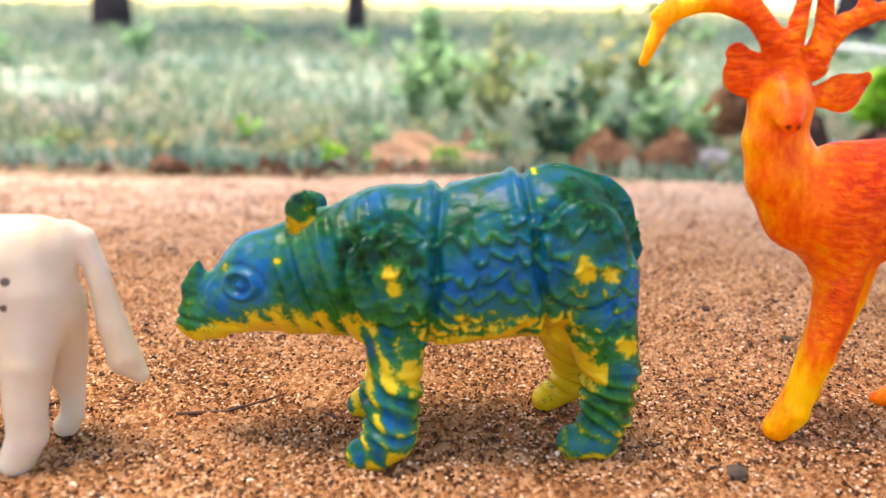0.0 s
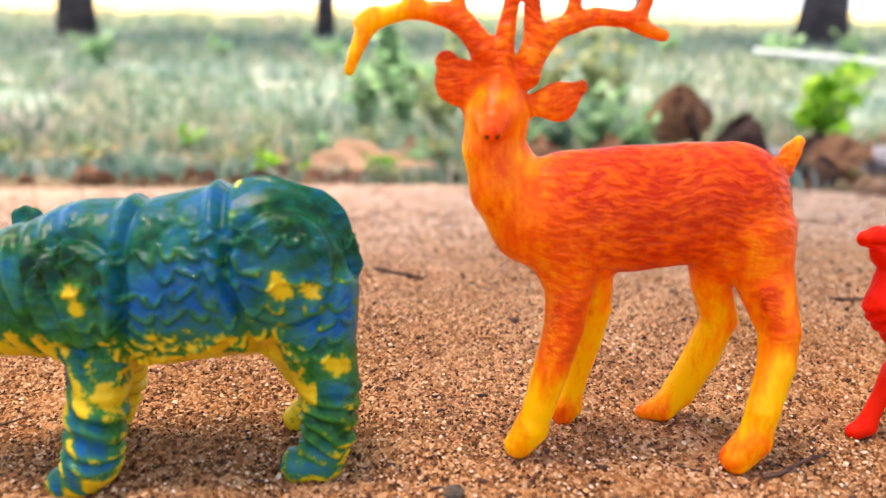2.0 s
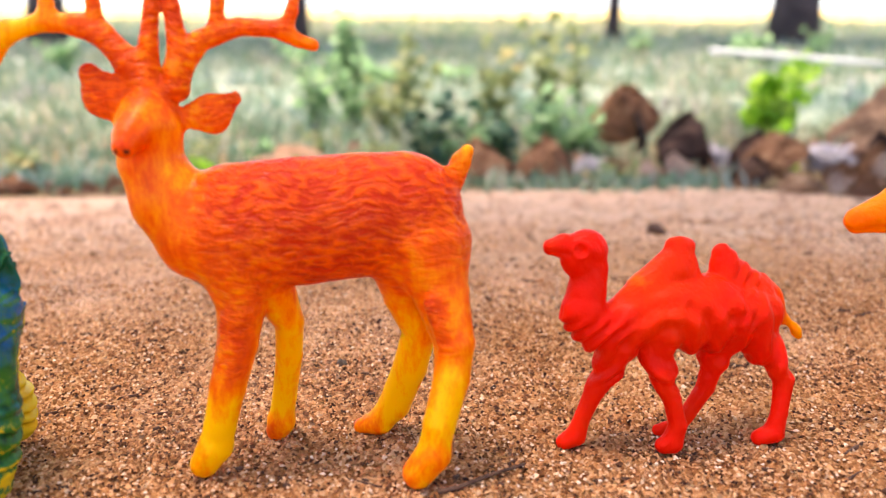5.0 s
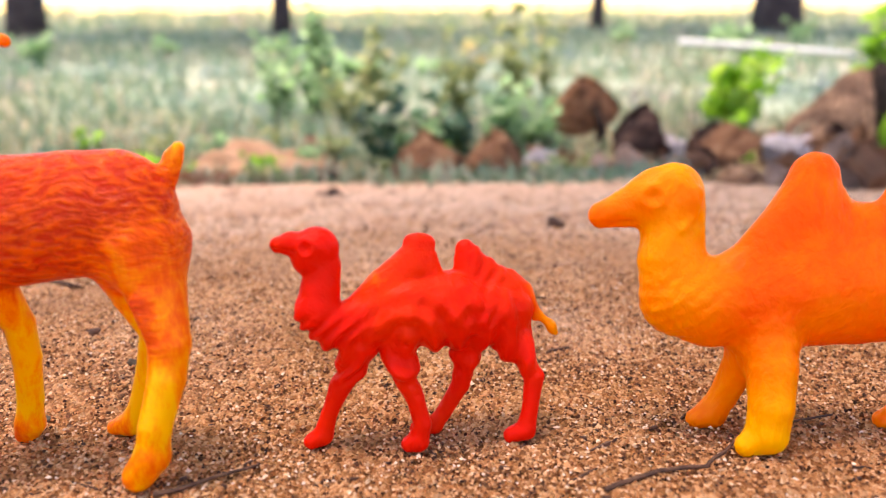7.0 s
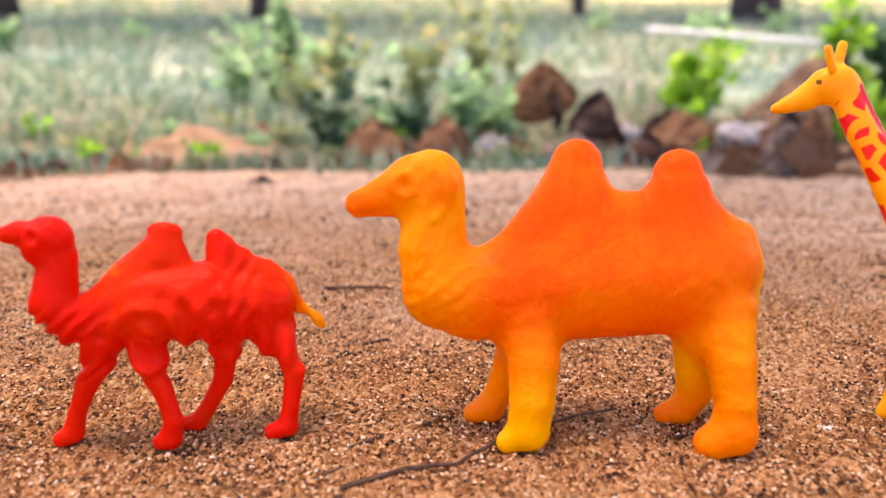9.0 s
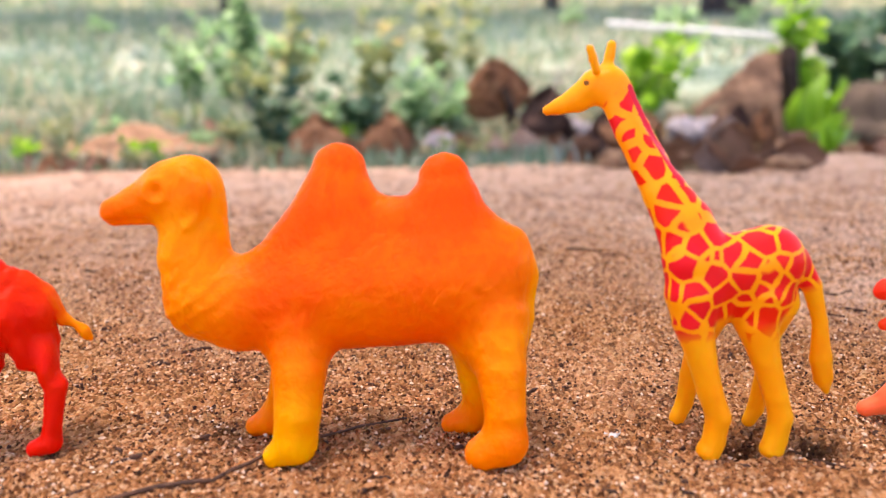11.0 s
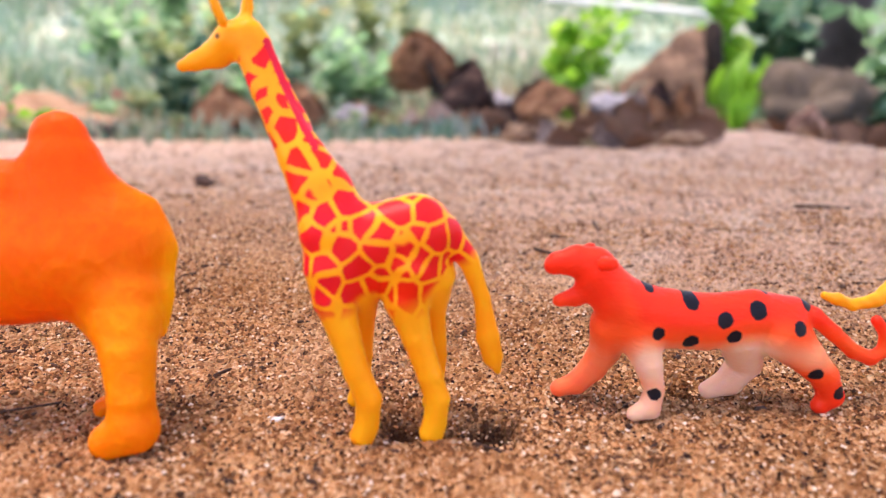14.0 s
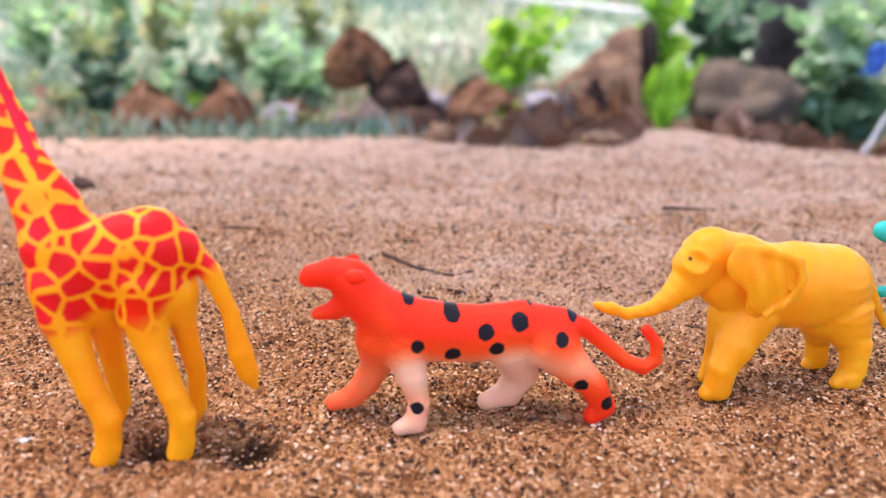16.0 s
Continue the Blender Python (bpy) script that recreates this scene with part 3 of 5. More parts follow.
    out += side * (0.5 * np.exp(-((eye - 1.7) / 0.6) ** 2) - 0.5 * np.exp(-(eye / 0.9) ** 2))
    return out - 0.5 * side * np.exp(-((z - 48.6 + 0.1 * x + 2.6) / 0.5) ** 2) * np.clip((-24 - x) / 1.5, 0, 1)


def tall_camel_folds(v, n):
    """Combed hair on humps and neck, the brow, the ear and the line of the mouth."""
    x, y, z = v.T
    side = np.clip(np.abs(n[:, 1]) * 1.5, 0, 1)
    hump = np.clip((z - 48) / 5, 0, 1) * np.clip((x + 14) / 3, 0, 1)
    out = 0.06 * hump * np.sin(2.0 * x + 0.5 * (z - 50) * np.sign(x - 8) + 1.2 * smooth_noise(x, z, 0.25, 61))
    beard = np.clip((-24 - x) / 5, 0, 1) * np.clip((46 - z) / 6, 0, 1) * np.clip((z - 22) / 4, 0, 1)
    out += 0.10 * beard * np.sin(1.7 * z - 1.3 * x + 1.5 * smooth_noise(x, z, 0.2, 62))
    out += 0.12 * side * np.clip((48 - z) / 5, 0, 1) * np.clip((z - 20) / 5, 0, 1) * smooth_noise(x, z, 0.6, 63)
    eye = np.hypot(x + 41.5, z - 59.0)
    out += side * (0.5 * np.exp(-((eye - 2.3) / 0.8) ** 2) - 0.5 * np.exp(-(eye / 1.2) ** 2))
    out -= 0.5 * side * np.exp(-((z - 52.2 - 0.12 * (x + 50)) / 0.6) ** 2) * np.clip((-44 - x) / 2, 0, 1)
    jaw = np.hypot(x + 36.5, (z - 57) * 0.8)
    return out + side * 0.45 * np.exp(-((jaw - 4.2) / 0.8) ** 2) * (x > -36.5)


def rhino_band(v):
    """More blue along the flank and the face, more green on the back and the neck."""
    x, y, z = v.T
    flank = np.exp(-((z - 41) / 9) ** 2) * np.clip((x + 14) / 6, 0, 1)
    face = np.exp(-(((x + 47) / 12) ** 2 + ((z - 38) / 12) ** 2))
    feet = np.exp(-(z / 6) ** 2)
    return 0.21 * np.maximum(np.maximum(flank, face), feet)


def rhino_rings(v):
    """Rings round the legs and folds of the neck, where the paint has rubbed off first."""
    x, y, z = v.T
    leg = np.clip((22 - z) / 6, 0, 1) * np.clip((z - 4) / 3, 0, 1)
    neck = np.clip((-x - 14) / 4, 0, 1) * np.clip((x + 46) / 6, 0, 1) * np.clip((36 - z) / 8, 0, 1)
    out = 0.5 * leg * np.sin((z + 0.45 * x + 1.2 * smooth_noise(x, z, 0.2, 44)) * 1.75) + 1.0 * neck * np.sin((x + 0.35 * z) * 1.25)
    swag = z - (27.5 + 0.020 * (x + 6) ** 2 * (x > -6))
    out += 1.6 * np.exp(-((z - 21) / 3.2) ** 2) * np.clip((x + 40) / 6, 0, 1) * (x < 30)
    out += 1.5 * np.exp(-((swag + 2.0) / 1.1) ** 2) * ((x > -9.6) & (x < 14.5))
    for cx, cz, size in ((-15.9, 44.2, 2.3), (-14.8, 40.0, 1.8), (22.9, 46.4, 3.0), (29.5, 43.1, 2.5), (24.3, 43.1, 1.6), (-39.4, 44.4, 1.0), (33.6, 27.1, 2.8), (14.3, 58.1, 0.8), (13.8, 62.6, 0.9)):
        out += 2.1 * np.exp(-(np.hypot(x - cx, z - cz) / size) ** 2)
    return out


def cow():
    f = Figure(2.4, 0.8)
    f.limb(0.9, 0, 0, (-17.8, -1.1, 42.8, 10.3), (-3.8, -0.2, 41.5, 11.6), (11.8, 0.7, 41.7, 11.4), (21.5, 1.3, 42.5, 10.8))
    f.limb(0.9, 0, 0, (-17.4, -1.1, 45.2, 9.7), (-25.4, -1.6, 53.4, 6.8), (-29.5, -1.8, 59.0, 5.8), (-37.8, -2.3, 54.5, 3.8))
    f.limb(0.9, 0, 0, (26.6, 1.6, 42.7, 7.3), (27.6, 1.7, 46.3, 6.8))
    f.limb(1.0, 0, 0, (24.3, -0.1, 35.8, 9.1), (25.0, -4.6, 23.9, 5.2), (24.3, -6.0, 15.0, 4.2), (24.0, -6.2, 8.0, 4.0), (20.9, -6.2, 2.0, 3.6))
    f.limb(1.0, 0, 0, (28.7, 3.4, 33.4, 5.5), (25.7, 7.9, 19.8, 5.1), (26.3, 9.1, 9.6, 2.6), (25.5, 9.1, 4.6, 2.6), (23.9, 9.1, 2.1, 2.9))
    f.limb(1.0, 0, 0, (-18.6, -2.8, 32.4, 6.9), (-16.5, -8.4, 20.0, 3.9), (-18.1, -9.8, 9.3, 3.2), (-20.6, -9.8, 2.8, 3.5))
    f.limb(1.0, 0, 0, (-14.6, 0.7, 31.2, 5.9), (-21.2, 5.8, 17.3, 3.8), (-25.0, 7.0, 5.6, 3.3), (-26.9, 7.0, 2.4, 3.1))
    f.limb(0.8, 0.3, 0.6, (33.7, 2.1, 50.9, 1.6), (36.3, 2.2, 48.7, 2.3), (38.1, 2.4, 41.4, 2.4), (40.0, 2.5, 30.1, 3.1), (42.0, 2.6, 21.7, 3.7), (44.8, 2.8, 18.1, 2.1))
    f.dot(25.0, 42.1, 1.0)
    f.dot(24.3, 36.9, 0.9)
    ob = f.build("toy_cow", soft_plastic("cream_plastic", (0.58, 0.44, 0.27), (0.68, 0.57, 0.42), (0.10, 0.07, 0.05)), pose(-0.1096, 0.1457, 0))
    tagged(ob, "cream white plastic toy cow with a hanging tail on sand", "toy animal", "row of toy animals")


cow()

def rhino():
    f = Figure(1.5, 0.42)
    f.limb(0.85, 1, 1, (-15.5, -0.5, 41.4, 17.8), (-3.1, -0.1, 41.5, 17.8), (9.3, 0.3, 43.7, 18.2), (18.0, 0.5, 45.5, 17.8))
    f.limb(0.8, 0.9, 0.9, (-20.5, -0.6, 40.5, 16.8), (-29.2, -0.9, 39.8, 14.3), (-36.7, -1.1, 38.2, 12.7), (-43.5, -1.3, 37.3, 11.2))
    f.limb(0.8, 0.9, 0.8, (-43.5, -1.3, 37.3, 11.2), (-49.9, -1.5, 33.8, 8.3), (-56.0, -1.7, 29.4, 5.5), (-59.3, -1.8, 28.0, 4.0))
    f.limb(0.7, 0.95, 0.95, (-59.3, -1.8, 31.1, 3.5), (-59.6, -1.8, 35.7, 2.9), (-58.9, -1.8, 38.9, 1.9), (-58.4, -1.8, 41.4, 0.7))
    f.limb(0.7, 0.9, 0.7, (-61.7, -1.9, 29.6, 2.1), (-61.5, -1.8, 27.5, 2.4), (-59.4, -1.8, 26.4, 2.8))
    f.limb(0.45, 0.9, 0.9, (-35.0, -12.1, 52.5, 1.8), (-33.4, -14.0, 56.2, 3.1), (-32.3, -15.0, 58.3, 2.2))
    f.limb(0.45, 0.9, 0.9, (-36.1, 7.9, 49.1, 2.1), (-35.4, 9.9, 52.4, 3.1), (-35.8, 10.9, 53.8, 1.8))
    f.limb(0.22, 1, 1, (19.5, 0.6, 52.3, 11.8), (26.4, 0.8, 51.5, 10.4), (31.8, 1.0, 48.6, 6.0), (35.1, 1.1, 45.4, 3.9))
    f.limb(1.0, 0.9, 0.8, (-16.7, -2.3, 35.2, 10.9), (-15.1, -7.9, 25.6, 6.3), (-15.1, -11.4, 16.6, 5.7), (-16.0, -13.4, 6.9, 5.7), (-18.7, -13.4, 3.5, 4.6), (-22.1, -13.4, 2.1, 3.7))
    f.limb(1.0, 0.9, 0.8, (27.5, -1.0, 38.1, 11.0), (30.0, -4.8, 27.6, 7.7), (32.0, -6.4, 20.3, 6.5), (31.6, -7.3, 9.8, 5.5), (29.9, -7.3, 3.5, 5.1), (25.3, -7.3, 2.3, 4.3))
    f.limb(1.0, 0.3, 0.5, (23.0, 2.5, 28.8, 7.8), (27.3, 10.9, 14.0, 5.0), (26.7, 13.2, 6.9, 4.2), (21.3, 13.6, 2.7, 3.4))
    f.limb(1.0, 0.3, 0.7, (-15.7, 1.3, 28.6, 7.7), (-17.4, 7.4, 14.9, 4.9), (-20.0, 8.7, 6.8, 4.1), (-24.5, 8.8, 2.9, 3.5))
    ob = f.build("toy_rhinoceros", rhino_paint(), pose(0.0058, 0.1570, 0), relief=rhino_folds, layers={"band": rhino_band, "ring": rhino_rings, "scale": rhino_scales})
    tagged(ob, "toy rhinoceros, worn blue and green paint over yellow on sand", "toy animal", "row of toy animals")


rhino()

def deer():
    f = Figure(1.6, 0.55)
    f.limb(0.72, 1, 1, (-13.8, -1.7, 55.7, 13.7), (-0.4, -0.0, 56.7, 13.8), (12.5, 1.5, 57.9, 13.4), (21.3, 2.6, 59.0, 12.6))
    f.limb(0.75, 1, 0.9, (23.0, 2.8, 55.0, 12.0), (24.9, 3.0, 51.7, 10.7))
    f.limb(0.85, 0.22, 0.55, (-30.0, -3.6, 76.5, 6.6), (-30.4, -3.6, 69.5, 6.7), (-27.1, -3.3, 61.7, 8.4), (-20.9, -2.5, 54.8, 10.5), (-14.1, -1.7, 52.7, 11.3))
    f.limb(0.8, 0.4, 0.7, (-30.0, -3.6, 78.0, 6.3), (-29.9, -3.6, 80.7, 5.1))
    f.limb(0.9, 0.6, 0.45, (-30.3, -6.6, 77.9, 4.6), (-30.7, -11.7, 75.5, 3.1), (-30.9, -13.7, 74.0, 2.3))
    f.limb(0.3, 0.6, 0.9, (-35.3, -4.2, 79.6, 2.5), (-38.3, -4.6, 83.3, 4.8), (-40.7, -4.9, 87.4, 2.5))
    f.limb(0.3, 0.6, 0.9, (-22.6, -2.7, 78.8, 2.3), (-17.3, -2.1, 79.6, 4.2), (-12.6, -1.5, 82.6, 1.6))
    f.limb(0.9, 0.8, 0.7, (-28.9, -3.5, 83.9, 2.8), (-33.1, -4.0, 90.0, 2.8), (-37.1, -4.4, 94.8, 2.4), (-42.0, -5.0, 96.9, 2.0))
    # antlers run to yellow outwards: light glowing through, put into the paint
    f.limb(0.9, 0.4, 0.1, (-42.0, -5.0, 96.9, 2.0), (-48.0, -5.8, 97.6, 1.9), (-54.0, -6.5, 95.8, 1.8), (-56.8, -6.8, 94.3, 2.0), (-59.0, -8.1, 88.9, 1.4), (-60.3, -8.2, 85.4, 1.1))
    f.limb(0.9, 0.2, 0, (-56.7, -6.8, 95.0, 1.6), (-55.8, -6.7, 96.4, 1.4), (-59.2, -7.1, 94.8, 0.4))
    f.limb(0.9, 0.5, 0.3, (-47.5, -5.7, 97.8, 1.7), (-47.4, -5.7, 101.5, 1.5), (-47.9, -5.7, 105.6, 1.1))
    f.limb(0.9, 0.8, 0.6, (-38.2, -4.6, 95.3, 1.7), (-38.6, -4.6, 101.2, 1.4), (-39.0, -4.7, 105.3, 1.1))
    f.limb(0.9, 0.9, 0.9, (-29.4, -3.5, 86.1, 2.4), (-28.6, -3.4, 93.9, 1.9), (-27.6, -3.3, 100.3, 1.5), (-26.9, -3.2, 107.8, 1.0))
    f.limb(0.9, 0.9, 0.9, (-23.9, -2.9, 85.0, 2.8), (-23.0, -2.8, 92.8, 2.1), (-23.6, -2.8, 100.4, 1.6), (-24.2, -2.9, 107.8, 1.0))
    f.limb(0.9, 0.8, 0.5, (-23.1, -2.8, 88.4, 2.4), (-18.6, -2.2, 94.0, 2.1), (-10.8, -1.3, 96.7, 1.8), (-3.1, -0.4, 96.2, 1.7), (0.7, 0.1, 94.1, 1.4), (3.7, 0.4, 93.2, 1.3))
    f.limb(0.9, 0.8, 0.6, (-15.4, -1.9, 95.7, 1.6), (-14.7, -1.8, 101.2, 1.4), (-14.0, -1.7, 105.5, 1.0))
    f.limb(0.9, 0.8, 0.5, (-1.8, -0.2, 95.9, 1.5), (-0.3, -0.0, 99.6, 1.3), (0.7, 0.1, 103.2, 0.9))
    f.limb(1.0, 0.8, -0.35, (-13.6, -2.8, 46.7, 8.6), (-13.1, -4.7, 38.9, 5.2), (-13.9, -6.3, 31.0, 4.3), (-16.3, -7.5, 21.5, 3.9), (-18.6, -7.8, 12.2, 3.5), (-20.0, -7.8, 7.3, 3.5), (-22.8, -7.8, 2.9, 2.8))
    f.limb(1.0, 1.1, 1.1, (-20.0, -7.8, 7.3, 3.5), (-22.8, -7.8, 2.9, 2.8))
    f.limb(1.0, 0.2, 0.0, (-8.5, 0.2, 43.2, 5.7), (-5.4, 4.7, 32.3, 3.3), (-6.6, 7.4, 22.8, 3.1), (-8.9, 9.8, 11.4, 2.9), (-10.2, 10.0, 4.4, 3.1), (-11.1, 10.0, 2.1, 2.5))
    f.limb(1.0, 1.1, 1.1, (-10.2, 10.0, 4.4, 3.1), (-11.1, 10.0, 2.1, 2.5))
    f.limb(1.0, 0.6, -0.25, (26.6, 2.0, 50.6, 9.9), (29.7, -1.2, 41.7, 6.1), (32.8, -4.6, 31.5, 4.4), (32.3, -6.7, 24.3, 3.9), (29.8, -9.1, 14.6, 3.5), (28.6, -9.5, 7.8, 3.5), (25.2, -9.5, 3.1, 3.1))
    f.limb(1.0, 1.1, 1.1, (28.6, -9.5, 7.8, 3.5), (25.2, -9.5, 3.1, 3.1))
    f.limb(1.0, 0.35, 0.0, (20.2, 3.6, 48.9, 7.7), (20.6, 6.8, 38.5, 4.5), (24.2, 9.4, 29.2, 4.1), (21.5, 11.3, 18.8, 4.1), (17.4, 13.0, 8.2, 3.9), (13.7, 13.1, 3.5, 3.0), (9.1, 13.1, 2.1, 1.6))
    f.limb(1.0, 1.1, 1.1, (13.7, 13.1, 3.5, 3.0), (9.1, 13.1, 2.1, 1.6))
    f.limb(0.6, 0.9, 0.2, (32.2, 3.9, 65.7, 2.5), (33.8, 4.1, 69.5, 2.1), (35.1, 4.2, 71.7, 1.4))
    f.limb(0.5, 1.4, 1.0, (-14.1, -9.7, 37.4, 1.6), (-15.4, -9.8, 25.9, 1.5), (-17.3, -9.1, 16.2, 1.1))
    f.limb(0.5, 1.3, 0.8, (28.1, -7.6, 41.1, 1.6), (31.9, -8.2, 31.6, 1.5), (31.9, -8.2, 23.6, 1.1))
    f.dot(-31.8, 73.2, 0.6)
    f.dot(-29.7, 73.2, 0.6)
    ob = f.build("toy_deer", deer_paint(), pose(0.1030, 0.1622, 0, 0, 0, -6))
    tagged(ob, "orange and yellow plastic toy deer with spread antlers on sand", "toy animal", "row of toy animals")


deer()

def camel_small():
    f = Figure(0.7, 0.5)
    f.limb(0.8, 1, 1, (-20.5, 0.7, 48.6, 5.0), (-21.8, 0.3, 46.8, 4.5))
    f.limb(0.8, 1, 1, (-22.3, 0.4, 48.8, 3.8), (-25.9, -0.1, 50.0, 2.7), (-28.7, -0.5, 49.9, 1.9))
    f.limb(0.85, 1, 1, (-19.2, 0.6, 44.7, 4.0), (-20.0, 0.0, 39.6, 4.4), (-20.8, -0.5, 34.5, 5.2), (-17.5, -0.3, 30.2, 5.1), (-11.1, 0.7, 31.0, 6.2))
    f.limb(0.85, 0.9, 0.9, (-10.4, 0.8, 31.0, 6.0), (-0.7, 2.5, 32.6, 8.9), (9.9, 4.1, 32.3, 9.3), (19.5, 5.6, 31.2, 8.1), (21.5, 5.9, 31.1, 7.3))
    f.limb(0.7, 0.2, 0.9, (-12.3, 0.7, 33.5, 3.6), (-5.1, 2.2, 37.9, 5.4), (0.6, 3.6, 43.4, 4.7), (2.3, 4.2, 47.8, 3.1))
    f.limb(0.7, 0.9, 0.9, (0.5, 4.0, 48.9, 1.8), (4.3, 4.5, 48.4, 1.9))
    f.limb(0.7, 0.9, 0.9, (4.0, 3.6, 37.2, 5.2), (3.2, 4.1, 44.6, 3.5))
    f.limb(0.7, 0.9, 0.9, (15.1, 5.4, 37.7, 5.3), (14.0, 5.7, 43.8, 3.6), (13.1, 5.8, 46.4, 2.4))
    f.limb(0.7, 0.9, 0.9, (16.0, 5.9, 42.4, 3.2), (21.5, 6.3, 35.9, 5.4))
    f.limb(0.8, 0.45, 0.1, (23.6, 6.8, 39.1, 2.1), (27.2, 7.1, 35.3, 2.2), (31.1, 7.2, 29.2, 1.6), (35.7, 7.6, 24.5, 0.7))
    f.limb(0.6, 1, 1, (24.3, 6.2, 29.4, 4.1), (26.5, 6.2, 25.0, 2.5))
    f.limb(1.0, 1, 1, (-12.3, 0.8, 25.5, 5.0), (-13.8, 0.6, 20.0, 3.4), (-16.9, 0.2, 14.6, 2.4), (-19.5, -0.2, 8.3, 1.9), (-21.0, -0.3, 3.3, 2.4), (-23.7, -0.3, 1.7, 2.0))
    f.limb(1.0, 1, 1, (-2.8, 0.8, 25.2, 4.7), (-2.0, -1.3, 19.7, 3.4), (0.8, -2.8, 13.3, 2.1), (2.4, -3.5, 7.0, 2.1), (1.3, -3.5, 2.7, 2.6), (-0.7, -3.5, 1.9, 2.0))
    f.limb(1.0, 1, 1, (14.0, 5.0, 25.9, 4.6), (13.0, 5.1, 18.6, 2.9), (12.0, 5.1, 12.7, 2.2), (7.8, 4.9, 5.4, 1.9), (5.5, 4.9, 2.2, 2.2), (0.9, 4.9, 1.4, 1.5))
    f.limb(1.0, 1, 1, (22.8, 4.9, 25.6, 5.5), (27.3, 2.4, 20.0, 3.0), (29.2, 1.1, 16.2, 2.4), (28.1, -0.7, 8.3, 1.9), (27.1, -1.1, 3.3, 2.4), (23.7, -1.1, 2.0, 2.0))
    ob = f.build("toy_camel", camel_paint("red_camel", (0.92, 0.25, 0.001), (0.82, 0.036, 0.001), (0.74, 0.011, 0.001)), pose(0.1860, 0.1649, 0), relief=camel_folds)
    tagged(ob, "small red plastic toy camel in mid-stride on sand", "toy animal", "row of toy animals")


camel_small()

def camel_big():
    f = Figure(3.0, 0.65)
    f.limb(0.75, 0.45, 0.5, (-35.4, 9.9, 59.0, 7.0), (-39.1, 10.1, 58.4, 6.0))
    f.limb(0.75, 0.5, 0.8, (-39.1, 10.1, 58.0, 5.8), (-46.1, 10.4, 55.5, 4.5), (-51.7, 10.6, 53.9, 3.2))
    f.limb(0.8, 0.3, 0.55, (-35.1, 9.1, 52.8, 7.1), (-35.4, 8.1, 43.9, 7.8), (-33.1, 6.8, 34.9, 9.5), (-26.7, 6.1, 32.9, 9.3))
    f.limb(0.72, 0.9, 0.9, (-24.8, 6.0, 33.6, 10.3), (-8.1, 4.9, 35.1, 12.2), (7.2, 3.7, 35.9, 12.4), (22.5, 2.7, 37.5, 13.1), (25.6, 2.6, 38.8, 11.8))
    f.limb(0.7, 0.8, 1.0, (-21.6, 6.4, 39.0, 5.1), (-12.7, 6.4, 44.9, 7.6), (-6.1, 6.8, 52.5, 8.1), (-3.5, 7.8, 62.5, 5.8))
    f.limb(0.68, 0.9, 0.9, (-1.8, 4.6, 37.5, 12.8), (-2.8, 6.6, 53.4, 8.3))
    f.limb(0.68, 0.9, 0.9, (7.1, 4.0, 38.1, 12.3), (8.1, 5.2, 49.0, 7.9))
    f.limb(0.68, 0.8, 1.5, (19.6, 3.1, 38.8, 12.5), (19.2, 5.1, 55.3, 7.6), (19.0, 5.7, 60.5, 5.6))
    f.limb(0.6, 0.9, 0.6, (25.8, 3.8, 49.0, 5.1), (30.4, 3.0, 45.2, 5.6), (32.6, 2.2, 40.1, 5.1))
    f.limb(0.6, 0.3, 0.0, (34.5, 2.8, 46.5, 1.8), (36.7, 2.7, 38.5, 2.4), (35.9, 0.7, 29.6, 2.3), (35.1, -0.2, 22.0, 1.3))
    f.limb(0.5, 0.9, 0.9, (-33.1, 4.6, 58.1, 1.6), (-31.9, 4.7, 59.7, 1.1))
    f.limb(1.0, 0.75, 0.0, (-13.6, 3.2, 26.8, 8.0), (-13.6, -1.6, 19.8, 5.8), (-14.2, -4.6, 11.6, 5.0), (-15.0, -5.4, 5.1, 4.8), (-19.4, -5.4, 2.2, 2.8))
    f.limb(1.0, 0.65, 0.15, (28.8, -0.0, 28.8, 8.5), (29.9, -6.2, 20.4, 5.5), (30.4, -9.5, 11.6, 4.5), (30.2, -10.3, 5.2, 4.5), (25.3, -10.3, 2.6, 3.1))
    f.limb(1.0, 0.85, 0.85, (30.2, -10.3, 5.2, 4.5), (25.3, -10.3, 2.6, 3.1))
    f.limb(1.0, 0.8, 0.3, (-14.2, 5.2, 23.9, 7.2), (-16.9, 7.6, 15.8, 4.0), (-19.2, 9.1, 7.8, 3.4), (-21.8, 9.5, 2.9, 3.0), (-25.5, 9.5, 1.5, 1.8))
    f.limb(1.0, 0.85, 0.85, (-21.8, 9.5, 2.9, 3.0), (-25.5, 9.5, 1.5, 1.8))
    f.limb(1.0, 0.1, 0.6, (26.7, 2.1, 25.2, 7.8), (26.7, 4.0, 15.9, 5.1), (27.3, 5.0, 7.3, 4.1), (24.7, 5.3, 2.7, 3.0), (20.5, 5.3, 1.6, 1.8))
    f.limb(1.0, 0.85, 0.85, (24.7, 5.3, 2.7, 3.0), (20.5, 5.3, 1.6, 1.8))
    ob = f.build("toy_camel", camel_paint("orange_camel", (0.95, 0.37, 0.0005), (0.93, 0.195, 0.0003), (0.88, 0.088, 0.0003)), pose(0.2826, 0.1600, 0), relief=tall_camel_folds)
    tagged(ob, "large orange plastic toy camel with two humps on sand", "toy animal", "row of toy animals")


camel_big()

def giraffe_mane(v):
    """How near each place is to the ridge of the mane."""
    far = np.full(len(v), 9.0)
    line = ((-23.4, 79.3), (-20.1, 71.1), (-16.5, 63.5), (-14.6, 60.2))
